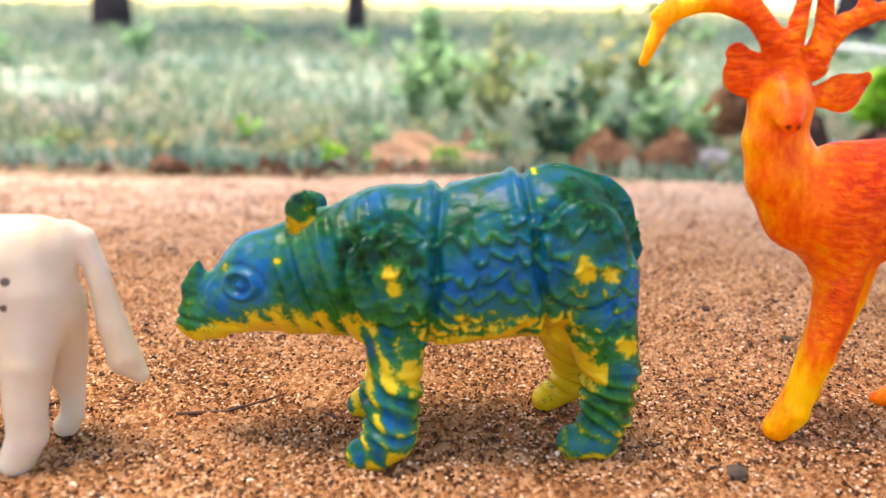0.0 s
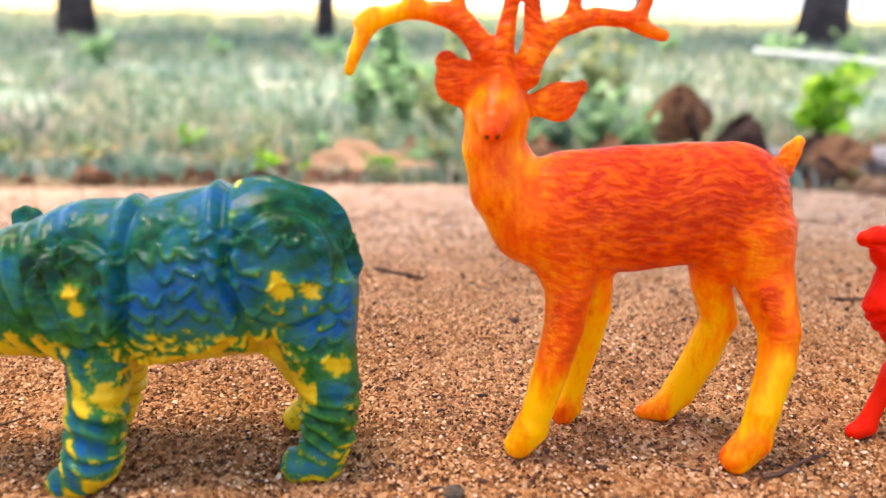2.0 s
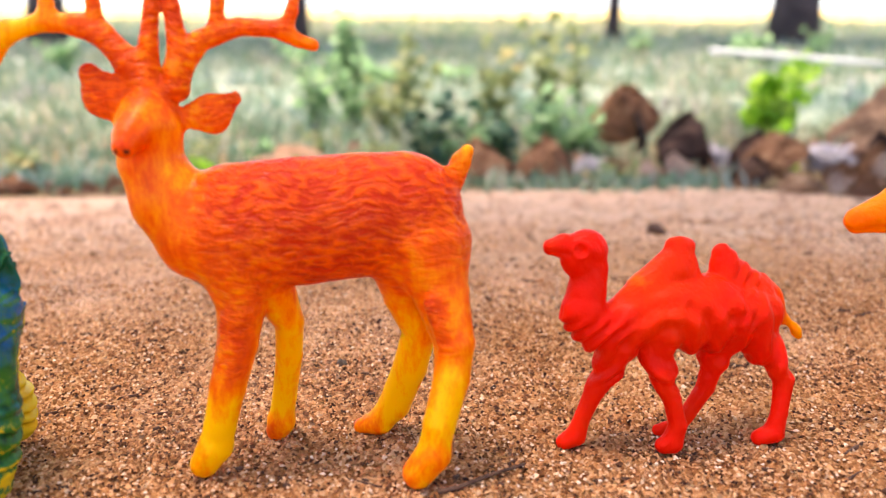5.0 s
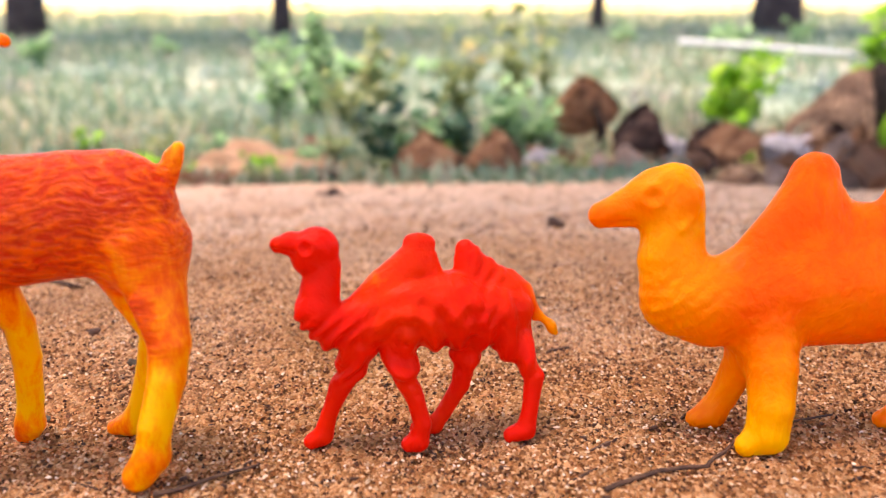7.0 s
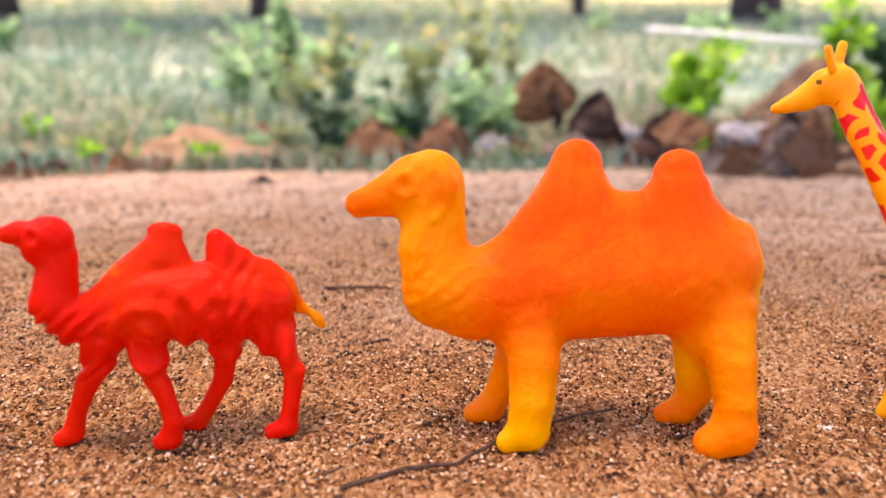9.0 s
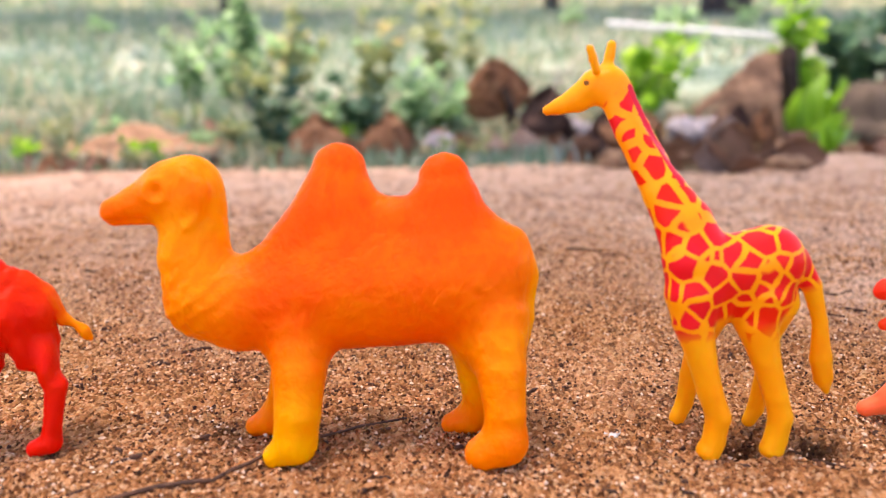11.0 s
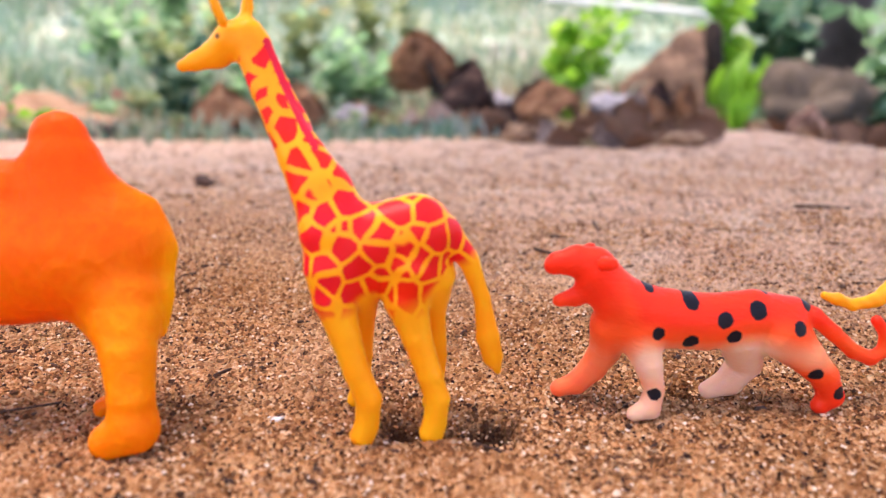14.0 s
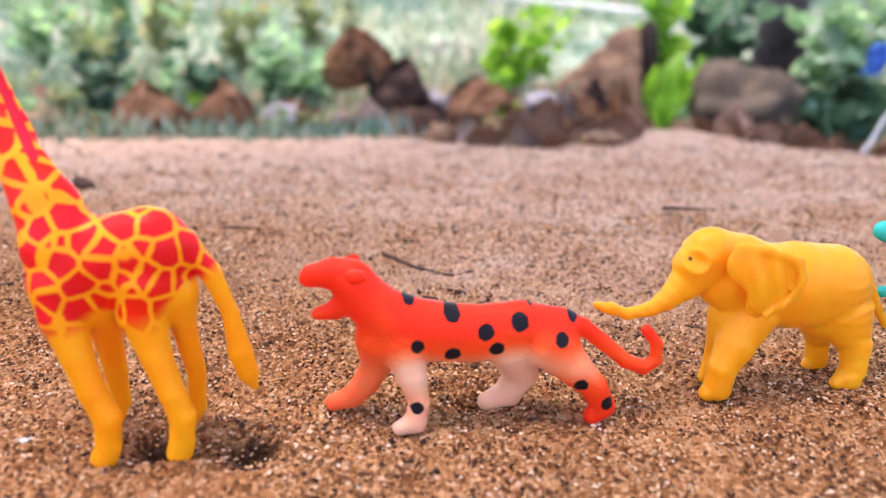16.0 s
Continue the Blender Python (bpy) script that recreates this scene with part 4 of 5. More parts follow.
    for (ax, az), (bx, bz) in zip(line, line[1:]):
        t = np.clip(((v[:, 0] - ax) * (bx - ax) + (v[:, 2] - az) * (bz - az)) / ((bx - ax) ** 2 + (bz - az) ** 2), 0, 1)
        far = np.minimum(far, np.hypot(v[:, 0] - ax - t * (bx - ax), v[:, 2] - az - t * (bz - az)) / 0.75)
    return far


def giraffe_gap(v):
    """How wide the yellow runs between the patches: widest up the neck."""
    return 0.065 + 0.085 * np.clip((v[:, 2] - 46) / 20, 0, 1)


def giraffe():
    f = Figure(2.0, 0.55)
    f.limb(0.8, 0, 0, (-27.1, 16.0, 80.2, 3.5), (-30.1, 17.0, 79.2, 3.8), (-33.6, 18.0, 76.6, 2.9), (-37.9, 18.0, 75.0, 1.8), (-40.4, 18.0, 74.2, 1.2))
    f.limb(0.9, 0, 0, (-31.3, 13.0, 82.8, 1.0), (-32.3, 13.0, 85.4, 0.9), (-33.0, 13.0, 87.4, 0.9))
    f.limb(0.9, 0, 0, (-27.8, 18.0, 82.4, 1.2), (-27.0, 18.0, 85.7, 1.1), (-26.7, 18.0, 88.0, 1.1))
    f.limb(0.75, 1, 1, (-26.4, 15.0, 76.8, 3.1), (-23.6, 12.0, 70.0, 3.2), (-20.4, 9.0, 63.9, 3.8), (-17.2, 6.0, 57.8, 4.7), (-13.5, 3.0, 51.2, 6.1), (-10.9, 1.0, 44.3, 7.1))
    f.limb(0.3, 0.9, 1, (-24.0, 15.0, 79.1, 1.2), (-20.4, 12.0, 71.2, 1.1), (-16.8, 9.0, 63.5, 1.1))
    f.limb(0.8, 1, 1, (-10.9, 0.0, 43.4, 7.0), (-9.8, 0.0, 40.6, 7.3), (-3.2, 0.0, 41.9, 7.6), (4.3, 0.0, 43.2, 8.1))
    f.limb(0.8, 0.8, -0.5, (11.2, 0.0, 42.9, 2.9), (15.4, 0.0, 37.5, 2.1), (18.5, 0.0, 28.9, 1.7), (20.0, 0.0, 20.0, 2.5), (21.3, 0.0, 15.1, 2.2), (22.5, 0.0, 11.6, 0.8))
    f.limb(1.0, 0.75, -0.2, (-11.9, -0.8, 36.2, 5.9), (-12.0, -2.2, 31.1, 4.3), (-10.0, -3.8, 23.3, 3.1), (-7.9, -4.8, 15.8, 2.7), (-5.6, -5.3, 9.8, 2.7), (-6.1, -5.3, 3.7, 2.5), (-7.0, -5.3, 1.5, 2.7))
    f.limb(1.0, 0.3, 0, (-6.3, 0.8, 34.2, 4.8), (-6.3, 4.7, 24.7, 3.0), (-6.3, 8.3, 13.4, 2.4), (-6.4, 9.8, 5.4, 2.0), (-7.9, 9.8, 1.3, 1.9))
    f.limb(1.0, 0.75, -0.2, (3.0, -0.8, 35.7, 6.6), (2.3, -2.3, 30.5, 4.6), (4.3, -4.1, 22.7, 3.1), (6.9, -5.4, 14.5, 2.6), (8.5, -5.9, 9.2, 2.6), (8.0, -5.9, 3.7, 2.5), (7.4, -5.9, 1.4, 2.7))
    f.limb(1.0, 0.3, 0, (8.0, 0.8, 33.6, 4.9), (8.9, 3.4, 24.6, 2.5), (10.3, 5.6, 13.8, 2.0), (9.8, 6.4, 4.7, 1.9), (8.4, 6.4, 1.5, 1.6))
    f.dot(-32.8, 80.2, 0.6)
    ob = f.build("toy_giraffe", giraffe_paint(), pose(0.3653, 0.1525, 0), layers={"mane": giraffe_mane, "gap": giraffe_gap})
    tagged(ob, "yellow plastic toy giraffe with red patches on sand", "toy animal", "row of toy animals")


giraffe()

def leopard_spots(v):
    """How far each place is from the nearest black spot, in spot radii."""
    far = np.full(len(v), 9.0)
    for x, z, r in ((-10.1, 30.5, 1.6), (-1.3, 27.2, 1.9), (5.6, 23.3, 1.9), (12.9, 25.3, 2.0), (25.5, 25.6, 1.4), (-8.9, 20.7, 1.6), (-1.3, 18.4, 1.8), (8.1, 19.5, 1.7), (21.7, 21.7, 1.7), (26.3, 11.3, 1.6), (32.8, 6.3, 1.6), (-9.1, 7.2, 1.5), (16.3, 28.7, 1.0)):
        far = np.minimum(far, np.hypot(v[:, 0] - x, (v[:, 2] - z)) / r)
    return far


def leopard_lift(v):
    """Redder along the back, paler under the belly."""
    x, y, z = v.T
    return 0.35 * np.clip((z - 21) / 5, -1, 0.6) * np.clip((x + 16) / 4, 0, 1) * np.clip((z - 9) / 5, 0, 1)


def leopard():
    f = Figure(1.6, 0.5)
    f.limb(0.8, 1, 1, (-22.2, 2.1, 34.4, 4.1), (-25.9, 2.4, 35.4, 3.4), (-30.1, 2.8, 34.9, 2.4), (-30.9, 2.9, 34.4, 1.9))
    f.limb(0.7, 1, 0.8, (-21.8, 2.0, 29.9, 3.6), (-25.3, 2.4, 27.3, 2.2), (-29.0, 2.7, 26.4, 1.5))
    f.limb(0.6, 1, 1, (-22.1, -3.9, 36.7, 1.7), (-20.9, -5.1, 37.0, 1.4))
    f.limb(0.6, 1, 1, (-22.4, 7.1, 35.9, 1.5), (-20.9, 7.9, 36.2, 1.4))
    f.limb(0.85, 1, 0.8, (-20.8, 1.9, 32.4, 4.6), (-16.7, 1.5, 27.2, 5.5), (-12.6, 1.2, 23.9, 6.2))
    f.limb(0.8, 0.8, 0.8, (-12.6, 1.2, 23.9, 6.2), (-4.9, 0.5, 21.8, 6.7), (4.1, -0.4, 21.0, 6.4), (14.2, -1.3, 21.9, 6.3), (21.4, -2.0, 21.3, 5.5))
    f.limb(0.9, 1, 1, (24.3, -2.3, 23.2, 2.8), (28.4, -2.6, 22.1, 2.0), (33.7, -3.1, 17.9, 1.8), (39.2, -3.6, 13.3, 1.7), (43.5, -4.0, 11.5, 1.7), (46.1, -4.3, 13.2, 1.5), (46.0, -4.3, 17.4, 1.4), (43.2, -4.0, 20.8, 1.3))
    f.limb(1.0, 0.5, 0.5, (-16.3, 2.5, 20.1, 5.2), (-16.4, 5.6, 12.5, 3.6), (-18.2, 7.2, 7.5, 3.1), (-21.6, 8.1, 3.2, 2.6), (-25.9, 8.1, 2.1, 2.0))
    f.limb(1.0, 0.4, 0.05, (-11.3, 0.0, 18.9, 5.2), (-9.7, -3.0, 12.8, 3.1), (-8.3, -4.3, 7.2, 2.2), (-9.2, -4.5, 2.9, 2.5), (-12.5, -4.5, 1.6, 1.7))
    f.limb(1.0, 0.1, 0.1, (12.8, -0.2, 17.7, 5.7), (16.6, 2.3, 9.2, 3.9), (14.0, 3.2, 3.8, 3.2), (8.8, 3.2, 1.9, 2.1))
    f.limb(1.0, 0.6, 0.95, (21.2, -3.0, 18.5, 6.3), (25.6, -5.9, 14.1, 4.0), (30.3, -6.9, 9.4, 3.1), (33.0, -6.8, 4.3, 2.8), (30.7, -6.8, 1.8, 2.0))
    f.dot(-27.1, 38.5, 0.7)
    ob = f.build("toy_leopard", leopard_paint(), pose(0.4304, 0.1523, 0), layers={"spot": leopard_spots, "lift": leopard_lift})
    tagged(ob, "small red and pale plastic toy leopard with black spots on sand", "toy animal", "row of toy animals")


leopard()

def elephant_folds(v, n):
    """Creases behind the shoulder and at the rump, folds of the ear, a heavy brow."""
    x, y, z = v.T
    side = np.clip(np.abs(n[:, 1]) * 1.4, 0, 1)
    out = 0.07 * side * np.sin(z * 2.1 + 0.5 * np.sin(0.5 * x)) * np.clip((x - 9) / 6, 0, 1) * np.clip((34 - z) / 6, 0, 1)
    out += 0.10 * side * np.sin(x * 1.5 + 0.4 * z) * np.exp(-((x - 4) / 6) ** 2) * np.clip((30 - z) / 6, 0, 1)
    ear = (n[:, 1] < -0.2) * (y < -8) * np.exp(-(((x + 11) / 7) ** 2 + ((z - 31) / 8) ** 2))
    out += 0.5 * ear * np.sin((x + 0.35 * z) * 1.3)
    eye = np.hypot(x + 26.0, z - 35.5)
    out += side * (0.5 * np.exp(-((eye - 2.4) / 0.8) ** 2) - 0.6 * np.exp(-(eye / 1.5) ** 2))
    out += 0.08 * np.sin((x + z) * 1.6) * np.clip((-27 - x) / 3, 0, 1)
    return out


def elephant():
    f = Figure(1.1, 0.42)
    f.limb(0.8, 0.5, 0.5, (-20.8, -0.9, 35.2, 6.8), (-23.3, -1.0, 32.6, 6.0), (-25.8, -1.1, 29.3, 4.2), (-30.4, -1.4, 25.4, 2.6), (-34.4, -1.5, 23.2, 1.7), (-40.1, -1.8, 22.5, 1.4), (-44.5, -2.0, 24.2, 1.4), (-48.0, -2.1, 25.3, 1.0))
    f.limb(0.75, 0.5, 0.5, (-14.7, -0.7, 29.9, 8.0), (-6.6, -0.3, 27.2, 10.0), (3.0, 0.1, 26.7, 10.7), (13.7, 0.6, 25.8, 10.3), (16.0, 0.7, 25.2, 9.2))
    f.limb(0.75, 0.5, 0.5, (-20.4, -0.9, 35.6, 6.3), (-12.2, -0.5, 32.8, 7.2), (-6.2, -0.3, 29.3, 8.1))
    f.limb(0.16, 0.5, 0.5, (-17.5, -9.3, 36.3, 4.2), (-12.2, -10.8, 34.0, 5.7), (-9.6, -11.6, 33.4, 5.2), (-11.4, -10.8, 29.7, 5.0), (-13.0, -10.0, 26.3, 3.0))
    f.limb(0.5, 0.5, 0.5, (-19.5, -8.6, 40.0, 0.9), (-13.0, -11.4, 39.6, 1.2), (-6.2, -12.8, 37.4, 1.2), (-4.9, -13.2, 33.4, 1.1), (-6.6, -12.8, 28.6, 1.0), (-11.4, -11.6, 24.4, 0.9))
    f.limb(0.3, 0.5, 0.5, (-8.9, 7.6, 35.1, 2.5), (-3.1, 8.9, 33.6, 2.0))
    f.limb(1.0, 0.5, 0.5, (-9.1, -1.6, 19.9, 6.8), (-12.8, -4.2, 13.9, 4.6), (-15.8, -5.0, 8.6, 3.5), (-16.3, -4.9, 3.3, 3.3), (-18.8, -4.9, 2.0, 2.0))
    f.limb(1.0, 0.5, 0.5, (-12.2, 0.6, 19.1, 5.2), (-11.9, 3.4, 10.3, 3.1), (-12.9, 3.4, 4.9, 2.4), (-14.3, 3.4, 1.7, 1.9))
    f.limb(1.0, 0.5, 0.5, (18.8, -0.3, 17.6, 7.6), (21.2, -3.5, 11.2, 3.9), (21.3, -4.5, 5.4, 3.1), (20.3, -4.6, 2.4, 3.1), (17.2, -4.6, 1.5, 1.8))
    f.limb(1.0, 0.5, 0.5, (14.1, 1.8, 17.0, 5.7), (17.8, 5.3, 8.8, 2.9), (19.4, 6.1, 2.7, 2.8), (17.3, 6.1, 1.3, 1.8))
    f.limb(0.8, 0.5, 0.5, (25.8, 1.1, 24.2, 2.0), (30.1, 1.3, 18.5, 1.3), (33.8, 1.5, 13.5, 1.0))
    f.dot(-27.1, 35.9, 0.5)
    ob = f.build("toy_elephant", soft_plastic("yellow_plastic", (0.93, 0.31, 0.004), (0.96, 0.40, 0.008)), pose(0.5115, 0.1556, 0), relief=elephant_folds)
    tagged(ob, "small yellow plastic toy elephant with raised trunk on sand", "toy animal", "row of toy animals")


elephant()

def hippo():
    f = Figure(2, 1.2)
    f.limb(0.8, 0.5, 0.5, (-41.6, 6.6, 38.8, 2.6), (-36.1, 5.7, 37.9, 4.2), (-28.1, 4.5, 34.3, 7.3), (-16.9, 2.7, 29.9, 10.0), (2.2, -0.3, 30.1, 11.4))
    f.limb(0.8, 0.2, 0.2, (-38.6, 6.1, 22.7, 1.6), (-31.4, 5.0, 23.4, 2.3), (-24.9, 3.9, 26.8, 5.1))
    f.limb(1.0, 0.5, 0.5, (-15.6, 1.0, 19.7, 6.5), (-19.2, -4.4, 10.0, 4.0), (-18.2, -4.9, 2.2, 3.4))
    f.limb(1.0, 0.5, 0.5, (3.7, -2.0, 19.8, 6.5), (0.3, -7.7, 10.1, 4.0), (2.5, -8.2, 2.2, 3.5))
    f.limb(1.0, 0.5, 0.5, (-9.7, 3.0, 18.6, 5.9), (-1.5, 7.7, 7.9, 4.0), (-0.4, 8.1, 2.5, 3.4))
    f.limb(1.0, 0.5, 0.5, (9.9, -0.1, 18.7, 5.9), (19.2, 4.5, 7.9, 4.0), (20.6, 4.9, 2.5, 3.4))
    ob = f.build("toy_hippopotamus", soft_plastic("teal_plastic", (0.006, 0.42, 0.33), (0.02, 0.55, 0.44)), pose(0.5809, 0.1514, 0))
    tagged(ob, "teal plastic toy hippopotamus with open mouth on sand", "toy animal", "row of toy animals")


hippo()


# ---- litter on the sand ----
def twig(pts, radius, label):
    bm = bmesh.new()
    path = []
    for a, b in zip(pts, pts[1:]):
        for t in (0, 0.33, 0.66):
            path.append((a[0] + (b[0] - a[0]) * t + random.uniform(-1, 1) * radius, a[1] + (b[1] - a[1]) * t + random.uniform(-1, 1) * radius))
    path.append(pts[-1])
    hs = ground_height(np.array([p[0] for p in path]), np.array([p[1] for p in path]))
    tube(bm, [(p[0], p[1], h + radius * 0.9 + 0.0005) for p, h in zip(path, hs)], [radius * (1 - 0.6 * k / len(path)) for k in range(len(path))], 6)
    tagged(part("twig", bm, TWIG), label, "twig", "twigs on the sand")


def lump(name, x, y, r, material, label, category, group="", squash=0.7, seed=0, rise=0.45):
    """A rough rounded stone or clod."""
    bm = bmesh.new()
    bmesh.ops.create_icosphere(bm, subdivisions=4 if r > 0.01 else 2, radius=1)
    off = Vector((seed * 3.7, seed * 1.3, 0))
    for v in bm.verts:
        n = noise.noise(v.co * 1.1 + off) * 0.5 + noise.noise(v.co * 2.7 + off) * 0.3 + noise.noise(v.co * 6.0 + off) * 0.12
        v.co = v.co * (1 + n) * r
        v.co.z *= squash
    ob = part(name, bm, material)
    base = float(ground_height(np.array([x]), np.array([y]))[0])
    ob.matrix_world = pose(x, y, base + r * squash * rise, 0, 0, seed * 47)
    return tagged(ob, label, category, group)


twig([(-0.0638, 0.1633), (-0.0519, 0.1651), (-0.0453, 0.1692), (-0.0389, 0.1747)], 0.0005, "thin dark dry twig on the sand")
twig([(0.2261, 0.1407), (0.2401, 0.1478), (0.2510, 0.1476), (0.2612, 0.1578), (0.2767, 0.1651), (0.2927, 0.1698)], 0.0006, "long crooked brown rootlet on the sand")
twig([(0.1316, 0.1449), (0.1428, 0.1509), (0.1515, 0.1559)], 0.0006, "short dark twig on the sand")
twig([(0.4292, 0.2703), (0.4398, 0.2513), (0.4500, 0.2418), (0.4585, 0.2452)], 0.0007, "curved dark twig on the sand")
twig([(0.5666, 0.3161), (0.5914, 0.3112)], 0.0010, "straight dark twig on the sand")
twig([(0.3695, 0.3086), (0.3851, 0.3067)], 0.0006, "small dark twig on the sand")
twig([(0.4627, 0.2998), (0.4600, 0.2842)], 0.0008, "short dark stub of twig on the sand")
twig([(0.2127, 0.2691), (0.2377, 0.2658)], 0.0008, "straight brown twig on the sand")
twig([(0.0385, 0.3044), (0.0585, 0.2923)], 0.0010, "straight brown twig on the sand")
for x, y, r, tone in ((0.0642, 0.1407, 0.0022, STONE), (0.0871, 0.2303, 0.0020, TWIG), (0.1057, 0.2099, 0.0016, STONE), (0.0938, 0.1812, 0.0013, STONE), (0.2814, 0.4513, 0.006, TWIG)):
    lump("pebble", x, y, r, tone, "small dark pebble on the sand", "pebble", "pebbles on the sand", 0.7, int(x * 1000) % 17)
for x, y, r in ((0.3398, 0.1582, 0.0020), (0.3400, 0.1587, 0.0019), (0.3409, 0.1592, 0.0019), (0.2276, 0.1597, 0.0010), (0.4243, 0.1367, 0.0010), (0.3886, 0.1885, 0.0011), (0.3495, 0.1871, 0.0009)):
    lump("pale_chip", x, y, r * 0.85, CHIP, "flat pale chip of shell on the sand", "chip", "pale chips on the sand", 0.16, int(x * 1000) % 13)



# ---- the edge of the meadow ----
def ground_at(x, y):
    return float(ground_height(np.array([float(x)]), np.array([float(y)]))[0])


def leaf_blade(bm, base, tip, width, curl=0.3, bend=0.25, cols=4, rows=6, jag=0.0):
    """A leaf with a keel and a curl, added to a bmesh, with some thickness."""
    base, tip = Vector(base), Vector(tip)
    d = tip - base
    side = d.cross(Vector((random.uniform(-0.4, 0.4), random.uniform(-1, 1), 0.6))).normalized()
    up = side.cross(d).normalized()
    grid = []
    for i in range(rows + 1):
        t = i / rows
        w = width * (math.sin(math.pi * min(t * 0.93 + 0.05, 1)) ** 0.8) * (1 + random.uniform(-jag, jag))
        row = []
        for j in range(cols + 1):
            s = 2 * j / cols - 1
            row.append(bm.verts.new(base + d * t + side * (s * w) + up * (curl * w * abs(s) ** 1.5 + bend * d.length * math.sin(math.pi * t * 0.8) * 0.5)))
        grid.append(row)
    for a, b in zip(grid, grid[1:]):
        for j in range(cols):
            bm.faces.new((a[j], a[j + 1], b[j + 1], b[j]))


def dry_leaf(x, y, length, width, lean, turn, label="curled brown dry leaf lying on the litter", jag=0.25):
    bm = bmesh.new()
    up = math.sin(radians(lean)) * length
    out = math.cos(radians(lean)) * length
    a = radians(turn)
    leaf_blade(bm, (0, 0, 0), (out * math.cos(a), out * math.sin(a), up), width, random.uniform(0.4, 0.9), random.uniform(0.15, 0.45), 6, 8, jag)
    bmesh.ops.solidify(bm, geom=bm.faces[:], thickness=0.0008)
    low = min(v.co.z for v in bm.verts)
    ob = part("dry_leaf", bm, DRY)
    ob.matrix_world = pose(x, y, ground_at(x, y) - low - 0.002)
    return tagged(ob, label, "leaf", "dry leaves at the edge of the sand")


def grass(name, count, xr, yr, height, label, seed):
    """Blades of grass in clumps, as one mesh."""
    rng = np.random.RandomState(seed)
    per = 14
    cx, cy = rng.uniform(*xr, count // per), yr[0] + (yr[1] - yr[0]) * rng.rand(count // per) ** 1.5
    cx = 0.25 + (cx - 0.25) * (0.35 + 0.65 * cy / yr[1])
    x = np.repeat(cx, per) + rng.normal(0, 1, len(cx) * per) * np.repeat(0.02 + 0.012 * cy, per)
    y = np.repeat(cy, per) + rng.normal(0, 1, len(cx) * per) * np.repeat(0.02 + 0.012 * cy, per)
    n = len(x)
    h = np.repeat(height * rng.uniform(0.4, 1.3, len(cx)) * (0.6 + 0.12 * cy), per) * rng.uniform(0.5, 1.2, n)
    a, lean = rng.uniform(0, 6.28, n), rng.uniform(0.15, 0.9, n) * h
    w = 0.0022 * (0.7 + 0.5 * y) * rng.uniform(0.6, 1.6, n)
    z = ground_height(x, y) - 0.002
    b = rng.uniform(0, 6.28, n)
    ux, uy = np.cos(b) * w, np.sin(b) * w
    v = np.stack([
        np.stack([x - ux, y - uy, z], -1), np.stack([x + ux, y + uy, z], -1),
        np.stack([x + 0.35 * lean * np.cos(a) + ux * 0.8, y + 0.35 * lean * np.sin(a) + uy * 0.8, z + 0.6 * h], -1),
        np.stack([x + 0.35 * lean * np.cos(a) - ux * 0.8, y + 0.35 * lean * np.sin(a) - uy * 0.8, z + 0.6 * h], -1),
        np.stack([x + lean * np.cos(a), y + lean * np.sin(a), z + h * 0.95], -1)], 1)
    k = 5 * np.arange(n)[:, None]
    faces = [tuple(q) for q in (k + np.array([0, 1, 2, 3])).tolist()] + [tuple(q) for q in (k + np.array([3, 2, 4])).tolist()]
    tagged(from_arrays(name, v.reshape(-1, 3), faces, BLADE), label, "grass", kind="stuff")


def crumpled_leaf(x, y, wide, high, lean, turn, label, material, seed, crumple=0.16, point=0.25, roll=0.0):
    """A broad dead leaf, buckled and curled at the rim, with a midrib; lean 90 stands it on end."""
    bm = bmesh.new()
    cols, rows = 14, 16
    off = Vector((seed * 2.3, seed * 5.1, seed * 1.7))
    grid = []
    for i in range(rows + 1):
        v = i / rows
        half = (math.sin(math.pi * min(0.06 + 0.94 * v ** 0.85, 1.0)) ** 0.55) * (1 - point * v * v)
        half *= 1 + 0.16 * noise.noise(Vector((v * 5, seed, 0)))
        row = []
        for j in range(cols + 1):
            u = 2 * j / cols - 1
            p = Vector((u * half * wide / 2, 0, v * high))
            q = Vector((u * 1.3, v * 1.6, 0)) + off
            buckle = noise.noise(q) + 0.5 * noise.noise(q * 2.3) + 0.25 * noise.noise(q * 5)
            p.y = crumple * wide * buckle + 0.30 * wide * half * abs(u) ** 2 * (1 + 0.5 * noise.noise(q)) - 0.035 * wide * math.exp(-(u / 0.09) ** 2)
            p.y += 0.012 * wide * math.sin((v * 9 - abs(u) * 3) * 2.6)
            p.x += 0.10 * wide * noise.noise(q * 1.7 + Vector((0, 0, 7)))
            row.append(bm.verts.new(p))
        grid.append(row)
    for a, b in zip(grid, grid[1:]):
        for j in range(cols):
            bm.faces.new((a[j], a[j + 1], b[j + 1], b[j]))
    bmesh.ops.solidify(bm, geom=bm.faces[:], thickness=0.0012)
    m = pose(0, 0, 0, 0, 0, turn) @ pose(0, 0, 0, lean - 90, 0, 0) @ pose(0, 0, 0, 0, roll, 0)
    bmesh.ops.transform(bm, matrix=m, verts=bm.verts[:])
    low = min(v.co.z for v in bm.verts)
    ob = part("dry_leaf", bm, material)
    ob.matrix_world = pose(x, y, ground_at(x, y) - low - 0.004)
    return tagged(ob, label, "leaf", "dry leaves at the edge of the sand")


def standing_leaf():
    """A dead leaf held up on its bent stalk."""
    root = new("dry_leaf")
    ground = ground_at(0.535, 1.30)
    root.matrix_world = pose(0.535, 1.30, ground)
    bm = bmesh.new()
